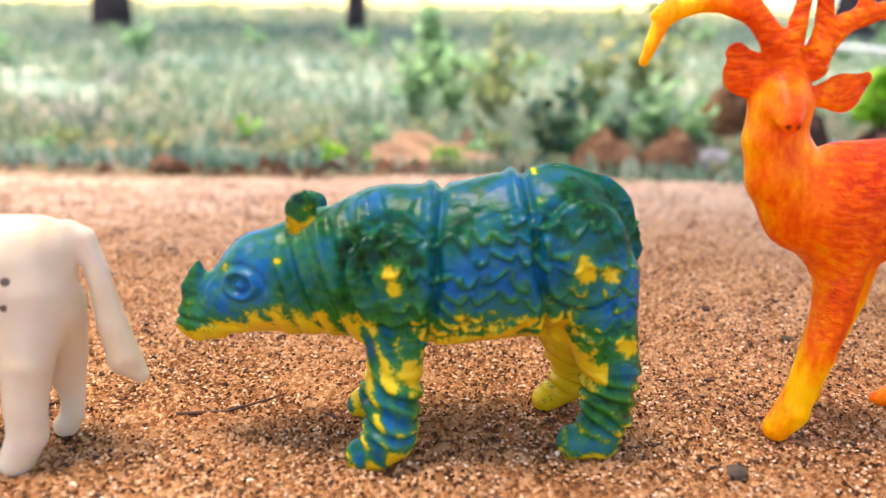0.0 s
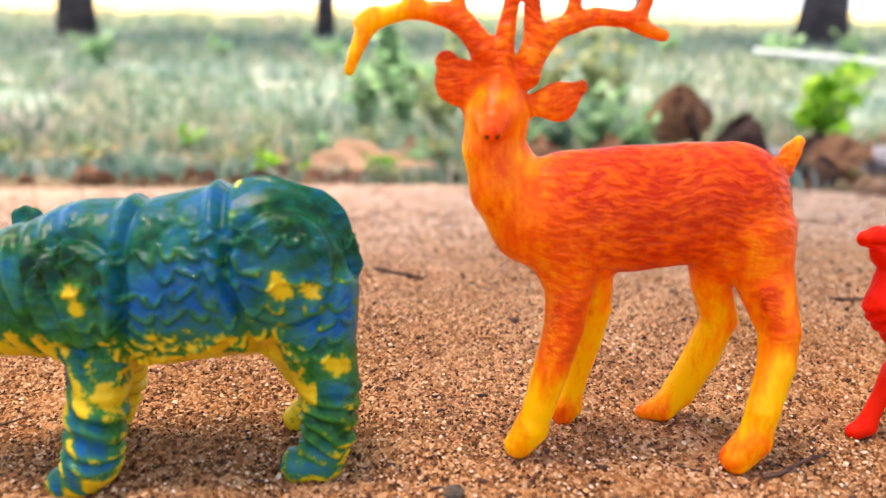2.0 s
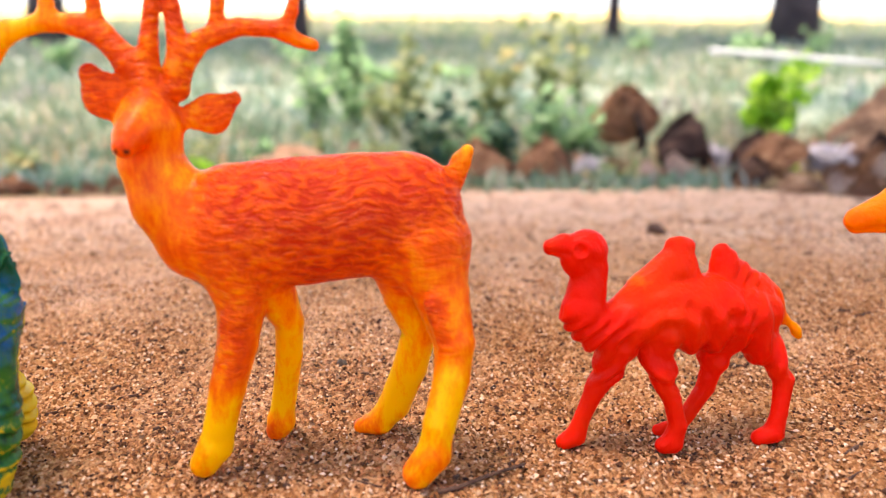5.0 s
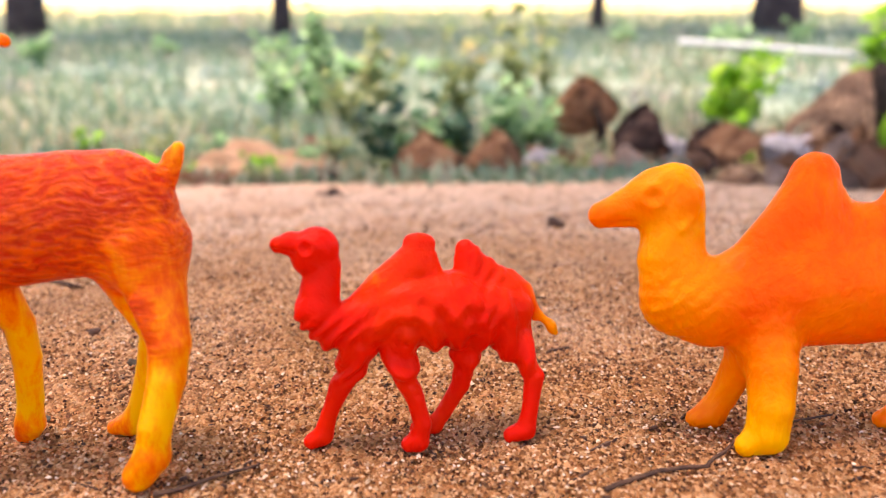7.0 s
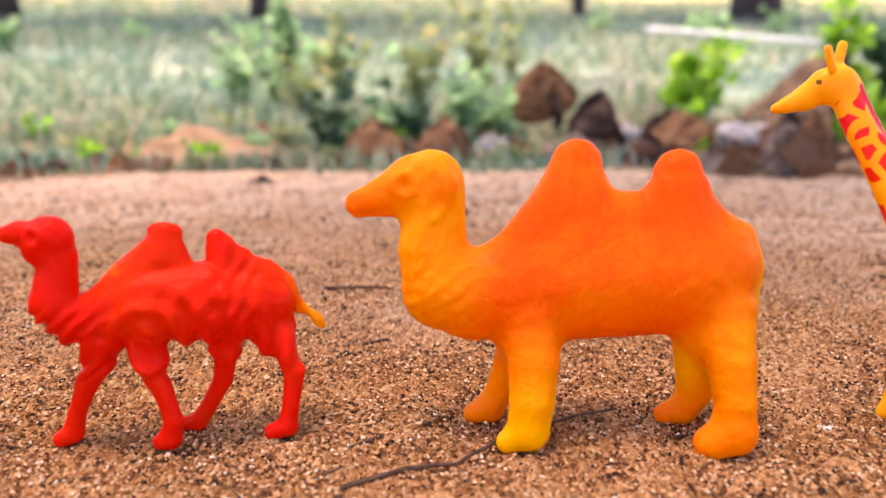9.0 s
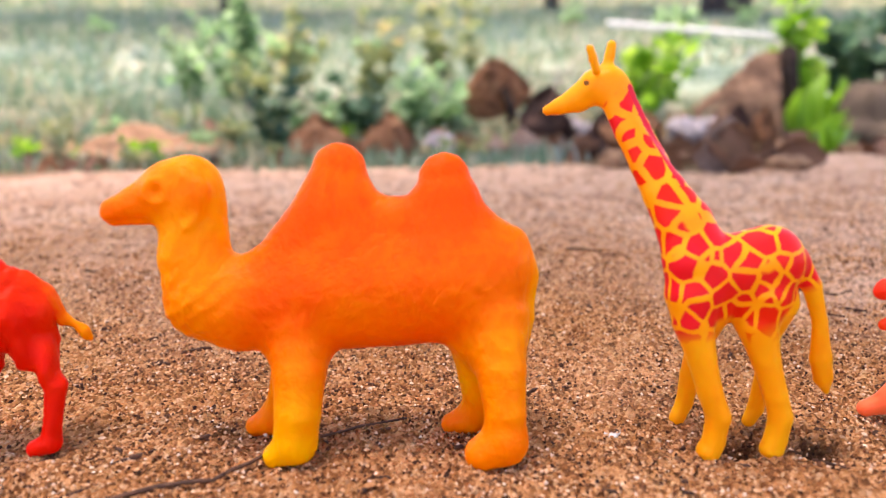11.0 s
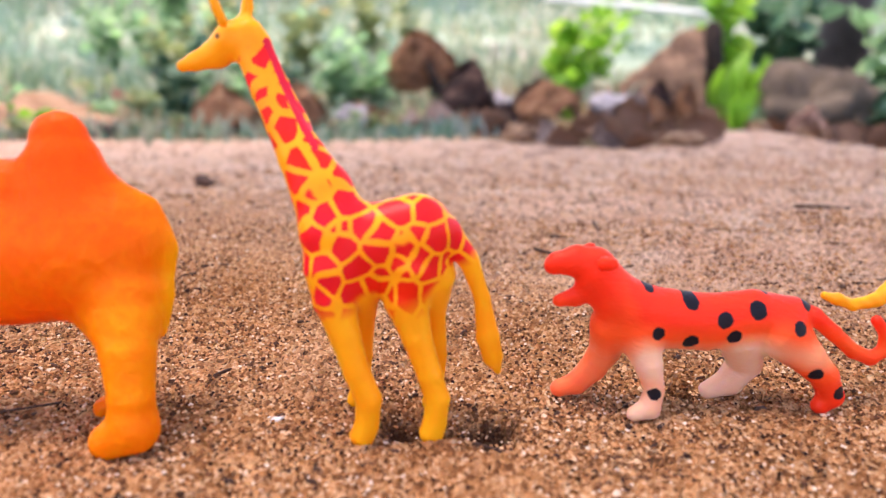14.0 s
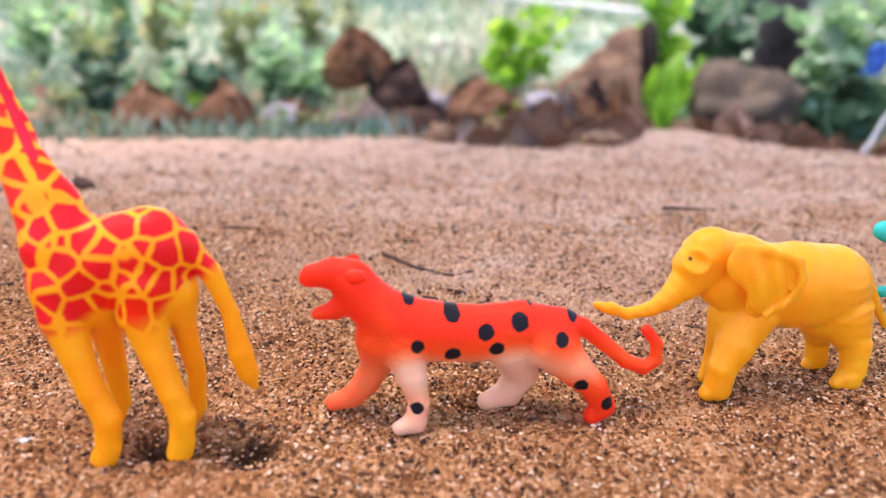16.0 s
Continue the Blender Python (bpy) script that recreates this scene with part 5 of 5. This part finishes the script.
    tube(bm, [(0.012, 0, -0.01), (0.004, 0.002, 0.012), (0.010, 0, 0.03), (0.002, 0, 0.05), (-0.008, 0, 0.075)], [0.011, 0.010, 0.009, 0.006, 0.003], 8)
    for v in bm.verts:
        v.co += Vector((1, 1, 0)) * 0.006 * noise.noise(v.co * 60)
    part("stalk", bm, STUMP, root)
    leaf = crumpled_leaf(0.0, 0.0, 0.150, 0.100, 80, 4, "", RUSSET, 3, 0.06, 0.5, -16)
    leaf.name = "blade"
    for key in ("label", "category", "group"):
        if key in leaf:
            del leaf[key]
    leaf.parent = root
    leaf.matrix_basis = pose(-0.002, 0, 0.030)
    tagged(root, "large russet dead leaf standing upright on its stalk", "leaf", "dry leaves at the edge of the sand")


standing_leaf()
for x, y, wide, high, lean, turn, tone, seed, label in (
        (0.600, 1.16, 0.110, 0.095, 62, 20, "dark", 5, "dark brown curled dead leaf leaning in litter"),
        (0.655, 1.12, 0.080, 0.075, 48, -35, "dark", 6, "dark brown curled dead leaf leaning in litter"),
        (0.690, 1.04, 0.120, 0.080, 34, 10, "russet", 7, "broad russet dead leaf lying in litter"),
        (0.637, 0.70, 0.048, 0.045, 55, -15, "grey", 8, "crumpled grey brown dead leaf on the sand"),
        (0.600, 0.74, 0.050, 0.040, 22, 40, "grey", 9, "crumpled grey brown dead leaf on the sand"),
        (0.680, 0.76, 0.055, 0.045, 32, 0, "russet", 10, "crumpled russet dead leaf at the sand's edge"),
        (0.228, 0.96, 0.110, 0.075, 40, 5, "russet", 11, "broad reddish brown dead leaf at the sand's edge"),
        (0.310, 0.98, 0.100, 0.070, 42, -8, "russet", 12, "broad reddish brown dead leaf at the sand's edge"),
        (0.390, 0.97, 0.050, 0.035, 15, 30, "dark", 13, "dark dead leaf lying on the sand's edge"),
        (0.460, 1.02, 0.070, 0.045, 20, -25, "grey", 14, "pale brown dead leaf lying in litter"),
        (0.520, 1.00, 0.060, 0.050, 25, 20, "grey", 15, "pale brown dead leaf lying in litter"),
        (0.560, 0.93, 0.060, 0.045, 25, -40, "dark", 16, "dark dead leaf lying in litter"),
        (0.760, 0.90, 0.070, 0.050, 30, 25, "russet", 17, "russet dead leaf lying in litter"),
        (0.720, 0.86, 0.055, 0.060, 55, -20, "grey", 18, "crumpled grey brown dead leaf leaning in litter"),
        (0.790, 0.98, 0.060, 0.060, 62, 15, "russet", 19, "russet dead leaf leaning against a root"),
        (0.840, 1.06, 0.070, 0.055, 50, -10, "russet", 20, "russet dead leaf leaning against a root"),
        (0.900, 1.15, 0.060, 0.070, 65, 10, "dark", 21, "dark dead leaf leaning against a root"),
        (0.960, 1.20, 0.050, 0.070, 70, -20, "russet", 22, "russet dead leaf leaning against a stump"),
        (1.015, 0.92, 0.085, 0.055, 40, -5, "pink", 23, "pinkish brown dead leaf in front of a boulder"),
        (1.055, 1.00, 0.070, 0.050, 48, 30, "pink", 24, "pinkish brown dead leaf in front of a boulder"),
        (1.075, 0.90, 0.050, 0.040, 55, -30, "dark", 25, "dark brown dead leaf at the sand's edge"),
        (1.120, 0.90, 0.060, 0.040, 30, 15, "russet", 26, "russet dead leaf at the sand's edge"),
        (0.975, 1.02, 0.060, 0.050, 35, 60, "russet", 27, "russet dead leaf lying in litter"),
        (0.105, 0.93, 0.040, 0.025, 15, 50, "dark", 28, "small dark dead leaf at the sand's edge"),
        (-0.130, 0.84, 0.045, 0.025, 20, -10, "dark", 29, "small dark dead leaf at the sand's edge"),
        (-0.060, 0.86, 0.035, 0.022, 20, 30, "russet", 30, "small russet dead leaf at the sand's edge"),
        (-0.330, 0.86, 0.040, 0.025, 18, 0, "russet", 31, "small russet dead leaf at the sand's edge"),
        (0.125, 0.70, 0.022, 0.013, 30, 20, "dark", 32, "small dark dead leaf lying on the sand"),
        (0.232, 1.42, 0.085, 0.050, 65, -20, "dark", 33, "dark withered leaf hanging among weeds"),
        (0.045, 1.20, 0.035, 0.035, 60, 10, "pink", 34, "small orange dead leaf caught among weeds")):
    crumpled_leaf(x, y, wide, high, lean, turn, label, {"dark": DARK_LEAF, "russet": RUSSET, "grey": GREY_LEAF, "pink": PINK_LEAF}[tone], seed)
litter_rng = random.Random(4)
for _ in range(230):
    x = litter_rng.uniform(-0.9, 1.5)
    y = float(edge_line(np.array([x]))[0]) + 0.03 + abs(litter_rng.gauss(0, 0.17))
    s = litter_rng.uniform(0.015, 0.045) * (1.3 if x > 0.4 else 0.75)
    dry_leaf(x, y, s, s * 0.4, litter_rng.uniform(0, 35 if x > 0.4 else 15), litter_rng.uniform(0, 360))

# clods and stones along the edge
lump("clod", -0.03, 1.13, 0.10, CLAY, "low mound of pale reddish earth among grass", "clod", "", 0.45, 7, -0.35)
lump("clod", 0.565, 0.80, 0.022, CLAY, "reddish brown clod of earth at the sand's edge", "clod", "", 0.7, 3, 0.25)
lump("clod", 0.705, 0.70, 0.018, CLAY, "reddish brown clod of earth at the sand's edge", "clod", "", 0.7, 5, 0.25)
lump("clod", 0.80, 0.86, 0.020, CLAY, "reddish brown clod of earth at the sand's edge", "clod", "", 0.7, 8, 0.25)
lump("boulder", 1.190, 1.20, 0.100, STONE, "broad grey brown boulder at the foot of a tree", "boulder", "", 0.95, 4, 0.45)
lump("boulder", 1.275, 1.26, 0.055, STONE, "grey brown boulder at the foot of a tree", "boulder", "", 0.9, 11, 0.35)
lump("stone", 0.640, 1.22, 0.026, PALE_STONE, "pale lilac grey stone in litter", "stone", "", 0.8, 6)
lump("stone", 0.815, 1.18, 0.036, PALE_STONE, "pale lilac grey stone beside a root", "stone", "", 0.7, 9)
lump("stone", 0.860, 1.21, 0.026, PALE_STONE, "pale lilac grey stone beside a root", "stone", "", 0.9, 12)
lump("stone", 0.905, 0.90, 0.014, CLAY, "brown stone in dry litter", "stone", "", 0.8, 13)
lump("stone", 0.955, 0.86, 0.016, CLAY, "brown stone in dry litter", "stone", "", 0.8, 14)


def hollow_shell():
    """A pale broken husk with a dark open side."""
    bm = bmesh.new()
    rings = []
    for i in range(9):
        a = math.pi * (0.12 + 0.76 * i / 8)
        ring = []
        for k in range(15):
            b = math.pi * (0.02 + 0.86 * k / 14)
            p = Vector((-0.038 * math.cos(b), -0.030 * math.cos(a), 0.046 * math.sin(b) * math.sin(a) ** 0.7))
            ring.append(bm.verts.new(p * (1 + 0.16 * noise.noise(p * 45))))
        rings.append(ring)
    for one, two in zip(rings, rings[1:]):
        for k in range(14):
            bm.faces.new((one[k], one[k + 1], two[k + 1], two[k]))
    bmesh.ops.recalc_face_normals(bm, faces=bm.faces[:])
    bmesh.ops.solidify(bm, geom=bm.faces[:], thickness=0.007)
    ob = part("husk", bm, PALE_STONE)
    ob.matrix_world = pose(0.392, 1.06, ground_at(0.392, 1.06) - 0.004, 0, 0, -28)
    tagged(ob, "pale broken husk with a dark hollow in litter", "husk")


hollow_shell()


def tree_stump():
    """A broken stump: a buttress root that climbs to its torn top, and a trunk piece coloured dark as its shaded
    hollow.
    """
    root = new("tree_stump")
    foot = ground_at(1.0, 1.36)
    root.matrix_world = pose(1.0, 1.36, foot)
    bm = bmesh.new()
    rings = []
    for i in range(27):
        t = i / 26
        x = -0.17 + 0.185 * t
        top = 0.005 + 0.135 * min(t / 0.86, 1.0) ** 1.25
        half = 0.022 + 0.040 * t
        ring = []
        for k in range(19):
            q = k / 9 - 1
            p = Vector((x + 0.03 * (1 - abs(q)) * t, half * q * 1.7 - 0.025 * t, -0.05 + (top + 0.05) * (1 - abs(q) ** 1.25)))
            ridge = noise.noise(Vector((p.x * 16 - p.z * 12, p.y * 30, p.z * 22)))
            p += Vector((0.2, 1.0, 0.35)) * (0.011 * ridge + 0.006 * noise.noise(p * 75))
            if abs(q) < 0.3:
                p.z += 0.010 * noise.noise(Vector((x * 60, 3, 1)))
            ring.append(bm.verts.new(p))
        rings.append(ring)
    for a, b in zip(rings, rings[1:]):
        for k in range(18):
            bm.faces.new((a[k], a[k + 1], b[k + 1], b[k]))
    bm.faces.new(rings[-1])
    bm.faces.new(rings[0][::-1])
    bmesh.ops.recalc_face_normals(bm, faces=bm.faces[:])
    part("buttress_root", bm, BARK, root, "weathered brown buttress root")
    # upright piece whose dark colour stands for shade in the hollow
    bm = bmesh.new()
    tube(bm, [(0.066 - 0.0012 * k, -0.045 + 0.003 * k, -0.05 + 0.0172 * k) for k in range(12)], [0.050, 0.045, 0.041, 0.038, 0.036, 0.034, 0.033, 0.032, 0.031, 0.030, 0.030, 0.026], 18, 0.8)
    for v in bm.verts:
        groove = noise.noise(Vector((v.co.x * 60, v.co.y * 60, v.co.z * 9)))
        v.co += Vector((1, 1, 0)) * 0.012 * groove + Vector((0, 0, 1)) * 0.016 * noise.noise(v.co * 70) * (v.co.z > 0.12)
    part("shaded_hollow", bm, STUMP, root, "upright trunk piece coloured dark for the stump's shaded hollow")
    tagged(root, "broken brown tree stump with a sloping buttress root", "tree stump")


tree_stump()


def sprig(x, y, stems, height, size, material, label, spread_out=0.25, lean=0.0, per=12, slim=0.42):
    """A slender weed: thin wavy stems that carry paired leaves up to their tips."""
    root = new("weed")
    root.matrix_world = pose(x, y, ground_at(x, y) - 0.004)
    crown = bmesh.new()
    for k in range(stems):
        a = random.uniform(0, 6.28)
        tall = height * random.uniform(0.55, 1.0)
        out = spread_out * height * random.uniform(0.15, 1.0)
        pts = []
        for i in range(7):
            t = i / 6
            pts.append(Vector((lean * t * t + out * math.cos(a) * t ** 1.4 + 0.02 * height * random.uniform(-1, 1), out * math.sin(a) * t ** 1.4, tall * t)))
        bm = bmesh.new()
        tube(bm, pts, [0.0028 * (1 - 0.7 * i / 6) * (0.6 + height * 2) for i in range(7)], 5)
        part("stem", bm, STEM, root)
        for n in range(per):
            t = 0.12 + 0.88 * (n + random.random()) / per
            i = min(int(t * 6), 5)
            p = pts[i].lerp(pts[i + 1], t * 6 - i)
            b = 2.4 * n + random.uniform(-0.5, 0.5)
            s = size * random.uniform(0.55, 1.25) * (1.15 - 0.4 * t)
            leaf_blade(crown, p, p + Vector((s * math.cos(b), s * math.sin(b), s * random.uniform(-0.35, 0.75))), s * slim, 0.25, 0.3, 2, 5)
    part("foliage", crown, material, root)
    return tagged(root, label, "plant", "weeds beyond the sand")


def long_leaves(x, y, count, length, slim, material, label, lean=0.0):
    """A rosette of long arching leaves."""
    root = new("weed")
    root.matrix_world = pose(x, y, ground_at(x, y) - 0.004)
    for k in range(count):
        a = 2.4 * k + random.uniform(-0.3, 0.3)
        s = length * random.uniform(0.65, 1.1)
        reach = random.uniform(0.25, 0.75)
        bm = bmesh.new()
        leaf_blade(bm, (0, 0, 0), (s * reach * math.cos(a) + lean, s * reach * math.sin(a), s * math.sqrt(1 - reach * reach)), s * slim, 0.35, 0.45, 4, 9)
        part("leaf", bm, material, root)
    return tagged(root, label, "plant", "weeds beyond the sand")


# plants, nearest first
sprig(0.160, 1.06, 7, 0.13, 0.024, DEEP, "bushy dark green weed at the sand's edge", 0.55)
sprig(0.205, 1.12, 6, 0.12, 0.024, GREEN, "bushy dark green weed at the sand's edge", 0.5)
sprig(-0.030, 2.15, 5, 0.27, 0.045, GREEN, "tall feathery green weed in the meadow", 0.10, 0, 26)
sprig(-0.055, 1.55, 7, 0.17, 0.028, GREEN, "slender green weed behind the sand", 0.45)
sprig(0.020, 1.60, 6, 0.20, 0.028, GREEN, "slender green weed behind the sand", 0.4)
sprig(0.085, 1.40, 6, 0.16, 0.026, OLIVE, "slender olive weed behind the sand", 0.5)
sprig(0.130, 1.75, 6, 0.24, 0.032, OLIVE, "slender olive weed behind the sand", 0.4)
sprig(0.285, 1.25, 4, 0.12, 0.032, DEEP, "broad-leaved green weed behind the sand", 0.7, 0, 8, 0.5)
sprig(0.360, 1.32, 4, 0.13, 0.034, GREEN, "broad-leaved blue green weed behind the sand", 0.7, 0, 9, 0.6)
sprig(0.430, 1.30, 4, 0.11, 0.034, GREEN, "broad-leaved blue green weed behind the sand", 0.7, 0, 9, 0.6)
sprig(0.300, 1.55, 4, 0.26, 0.036, OLIVE, "tall olive weed behind the sand", 0.3, 0.03, 9, 0.55)
sprig(0.450, 1.75, 5, 0.26, 0.036, OLIVE, "tall olive weed behind the sand", 0.35)
sprig(0.560, 1.90, 4, 0.28, 0.034, OLIVE, "tall olive weed behind litter", 0.3)
sprig(0.800, 1.38, 4, 0.17, 0.036, BRIGHT, "bright green young plant among dead leaves", 0.28, 0.02, 9, 0.6)
sprig(0.845, 1.44, 3, 0.22, 0.036, BRIGHT, "tall bright green young plant among dead leaves", 0.22, 0.03, 11, 0.5)
sprig(0.740, 1.20, 3, 0.08, 0.026, BRIGHT, "small bright green seedling among dead leaves", 0.5, 0, 6, 0.6)
sprig(0.910, 1.55, 4, 0.17, 0.034, BRIGHT, "light green weed behind a root", 0.5, 0, 9)
long_leaves(1.060, 1.24, 6, 0.125, 0.16, BRIGHT, "bright green long-leaved plant beside a boulder", 0.035)
long_leaves(1.100, 1.30, 5, 0.135, 0.16, BRIGHT, "bright green long-leaved plant beside a boulder", 0.02)
long_leaves(0.882, 0.91, 22, 0.062, 0.06, BRIGHT, "tuft of bright green grass at the sand's edge")
long_leaves(0.915, 0.93, 12, 0.048, 0.06, GREEN, "tuft of green grass at the sand's edge")
sprig(1.215, 1.02, 6, 0.080, 0.046, DEEP, "dark green broad-leaved plant beside a boulder", 0.6, 0, 7, 0.7)
sprig(1.280, 1.05, 5, 0.10, 0.046, DEEP, "dark green broad-leaved plant beside a boulder", 0.6, 0, 7, 0.7)
sprig(1.180, 1.52, 5, 0.26, 0.060, BRIGHT, "leafy bright green bush behind a stump", 0.35, 0.04, 10, 0.5)
sprig(1.400, 1.60, 8, 0.30, 0.062, DEEP, "leafy green bush at the foot of a tree", 0.5, 0, 12, 0.5)
sprig(1.640, 1.52, 8, 0.32, 0.064, GREEN, "leafy green bush at the foot of a tree", 0.5, 0, 12, 0.5)
sprig(1.560, 1.38, 7, 0.20, 0.058, DEEP, "dark green bush at the foot of a tree", 0.6, 0, 10, 0.55)
sprig(1.380, 1.34, 6, 0.13, 0.050, DEEP, "dark green bush behind a boulder", 0.6, 0, 9, 0.55)
meadow_rng = random.Random(12)
for _ in range(26):
    x = meadow_rng.uniform(-0.85, 0.5)
    y = float(edge_line(np.array([x]))[0]) + meadow_rng.uniform(0.04, 0.5)
    sprig(x, y, 5, meadow_rng.uniform(0.025, 0.06), 0.017, meadow_rng.choice((GREEN, OLIVE, OLIVE, BRIGHT)), "low green weed at the sand's edge", 0.9, 0, 7)
for _ in range(16):
    y = meadow_rng.uniform(2.2, 5.0)
    x = 0.3 + meadow_rng.uniform(-0.75, 0.85) * y
    sprig(x, y, 6, meadow_rng.uniform(0.06, 0.11) * (0.6 + 0.25 * y), 0.030 * (0.7 + 0.3 * y), GREEN, "low green weed in the meadow", 0.9, 0, 8)
grass("meadow_grass", 62000, (-9, 10), (1.30, 11.0), 0.072, "green and dry meadow grass, coloured paler and bluer for haze", 31)
grass("edge_grass", 11000, (-2.2, 0.62), (0.93, 1.7), 0.036, "short green and straw grass along the sand's edge", 32)


def pole():
    bm = bmesh.new()
    a, b = Vector((0.935, 2.000, 0.118)), Vector((1.42, 2.000, 0.083))
    tube(bm, [a.lerp(b, t / 6) for t in range(7)], [0.008, 0.009, 0.009, 0.009, 0.008, 0.008, 0.007], 10)
    tagged(part("pole", bm, WHITE), "white pole lying across the weeds", "pole")


pole()


def dead_branch():
    bm = bmesh.new()
    base = ground_at(1.138, 0.85)
    tube(bm, [(1.138 + 0.0125 * t, 0.85 + 0.006 * t, base - 0.003 + 0.013 * t + 0.003 * math.sin(2 * t)) for t in range(9)], [0.0030, 0.003, 0.003, 0.0026, 0.0024, 0.0022, 0.002, 0.0018, 0.0012], 7)
    tagged(part("dead_branch", bm, CHIP), "pale dead branch leaning over the sand's edge", "branch")


dead_branch()


def tree(x, y, radius, height, label):
    """A trunk with limbs and a ragged crown of leaves."""
    root = new("tree")
    root.matrix_world = pose(x, y, ground_at(x, y) - 0.05)
    bm = bmesh.new()
    steps = [k / 8 for k in range(9)]
    tube(bm, [(radius * 0.5 * math.sin(3 * t), radius * 0.4 * math.sin(5 * t), height * t) for t in steps], [radius * (1.35 if t == 0 else 1.0 - 0.55 * t) for t in steps], 14)
    part("trunk", bm, TRUNK, root)
    crown = bmesh.new()
    for k in range(7):
        a, t = 2.4 * k, 0.62 + 0.05 * k
        tip = Vector((math.cos(a), math.sin(a), 0.55)) * height * 0.3 + Vector((0, 0, height * t))
        start = Vector((0, 0, height * t))
        bm = bmesh.new()
        tube(bm, [start.lerp(tip, q) for q in (0, 0.5, 1)], [radius * 0.35, radius * 0.22, radius * 0.08], 7)
        part("limb", bm, TRUNK, root)
        for _ in range(110):
            p = start.lerp(tip, random.uniform(0.4, 1.15)) + Vector([random.gauss(0, 0.09) * height for _ in range(3)])
            d = Vector([random.uniform(-1, 1) for _ in range(3)]) * 0.045 * height
            leaf_blade(crown, p, p + d, d.length * 0.35, 0.2, 0.2, 2, 3)
    part("crown", crown, GREEN, root)
    tagged(root, label, "tree", "trees beyond the meadow")


tree(-2.36, 5.5, 0.11, 5.0, "dark-barked tree standing beyond the meadow")
tree(-0.656, 5.8, 0.06, 4.5, "slender dark-barked tree beyond the meadow")
tree(1.902, 6.500, 0.05, 4.5, "slender dark-barked tree beyond the meadow")
tree(3.114, 5.800, 0.16, 5.0, "dark-barked tree standing beyond the meadow")


def shade_tree():
    """The tree behind the boulder: its unseen crown, added over the toys, shades them."""
    x, y = 1.635, 1.750
    root = new("tree")
    root.matrix_world = pose(x, y, ground_at(x, y) - 0.05)
    bm = bmesh.new()
    steps = [k / 8 for k in range(9)]
    tube(bm, [(-0.35 * t * t, -0.3 * t * t, 2.3 * t) for t in steps], [0.075 if t == 0 else 0.055 * (1 - 0.5 * t) for t in steps], 14)
    part("trunk", bm, TRUNK, root)
    rng = random.Random(8)
    # limbs and leaves out of view, placed to block sun from the toys
    crown = bmesh.new()
    top = Vector((-0.35, -0.3, 2.2))
    for k in range(11):
        a = 2.4 * k
        tip = Vector((-1.75 + 1.35 * math.cos(a) * (0.4 + 0.06 * k), -1.55 + 1.2 * math.sin(a) * (0.4 + 0.06 * k), 2.5 + 0.25 * math.sin(3 * a)))
        bm = bmesh.new()
        tube(bm, [top.lerp(tip, q) + Vector((0, 0, 0.25 * math.sin(math.pi * q))) for q in (0, 0.35, 0.7, 1)], [0.028, 0.02, 0.013, 0.005], 7)
        part("limb", bm, TRUNK, root)
        for _ in range(120):
            p = top.lerp(tip, rng.uniform(0.45, 1.1)) + Vector([rng.gauss(0, s) for s in (0.26, 0.26, 0.16)])
            d = Vector((rng.uniform(-1, 1), rng.uniform(-1, 1), rng.uniform(-0.5, 0.3))) * 0.13
            leaf_blade(crown, p, p + d, d.length * 0.4, 0.2, 0.2, 2, 3)
    part("crown", crown, GREEN, root)
    tagged(root, "dark tree rising behind a boulder, with an unseen crown added for shade", "tree")


shade_tree()


def sheet(x, y, z, w, h):
    bm = bmesh.new()
    bmesh.ops.create_grid(bm, x_segments=10, y_segments=8, size=1)
    for v in bm.verts:
        v.co = Vector((v.co.x * w, 0.02 * noise.noise(v.co * 2.3), v.co.y * h))
    bmesh.ops.solidify(bm, geom=bm.faces[:], thickness=0.002)
    ob = part("blue_bag", bm, BLUE)
    ob.matrix_world = pose(x, y, z, 12, 0, 15)
    tagged(ob, "crumpled blue plastic bag caught behind weeds", "bag")


sheet(1.401, 1.150, 0.021, 0.026, 0.026)


def sand_litter():
    """Dark crumbs, splinters and bits of leaf all over the sand, as one mesh."""
    rng = np.random.RandomState(77)
    n = 1900
    y = 0.13 + 0.75 * rng.rand(n) ** 1.3
    x = 0.25 + rng.uniform(-1, 1, n) * (0.30 + 0.75 * y)
    long = rng.uniform(0.0006, 0.0022, n) * (0.6 + 1.0 * y) * np.where(rng.rand(n) < 0.15, 3.5, 1)
    wide = rng.uniform(0.0003, 0.0006, n) * (0.7 + 0.7 * y)
    a = rng.uniform(-0.7, 0.7, n)
    z = ground_height(x, y) + wide * 0.8
    c, s = np.cos(a), np.sin(a)
    box = [(-1, -1, -1), (1, -0.6, -1), (0.8, 1, -1), (-0.9, 0.7, -1), (-0.7, -0.6, 1), (0.9, -0.4, 0.8), (0.6, 0.7, 1), (-0.8, 0.5, 0.7)]
    v = np.stack([np.stack([x + p * long * c - q * wide * s, y + p * long * s + q * wide * c, z + r * wide], -1) for p, q, r in box], 1)
    k = 8 * np.arange(n)[:, None, None]
    quads = np.array([(0, 1, 5, 4), (1, 2, 6, 5), (2, 3, 7, 6), (3, 0, 4, 7), (4, 5, 6, 7), (3, 2, 1, 0)])
    ob = from_arrays("sand_litter", v.reshape(-1, 3), (k + quads[None]).reshape(-1, 4), TWIG, smooth=False)
    tagged(ob, "dark crumbs and splinters scattered over the sand", "litter", kind="stuff")


sand_litter()
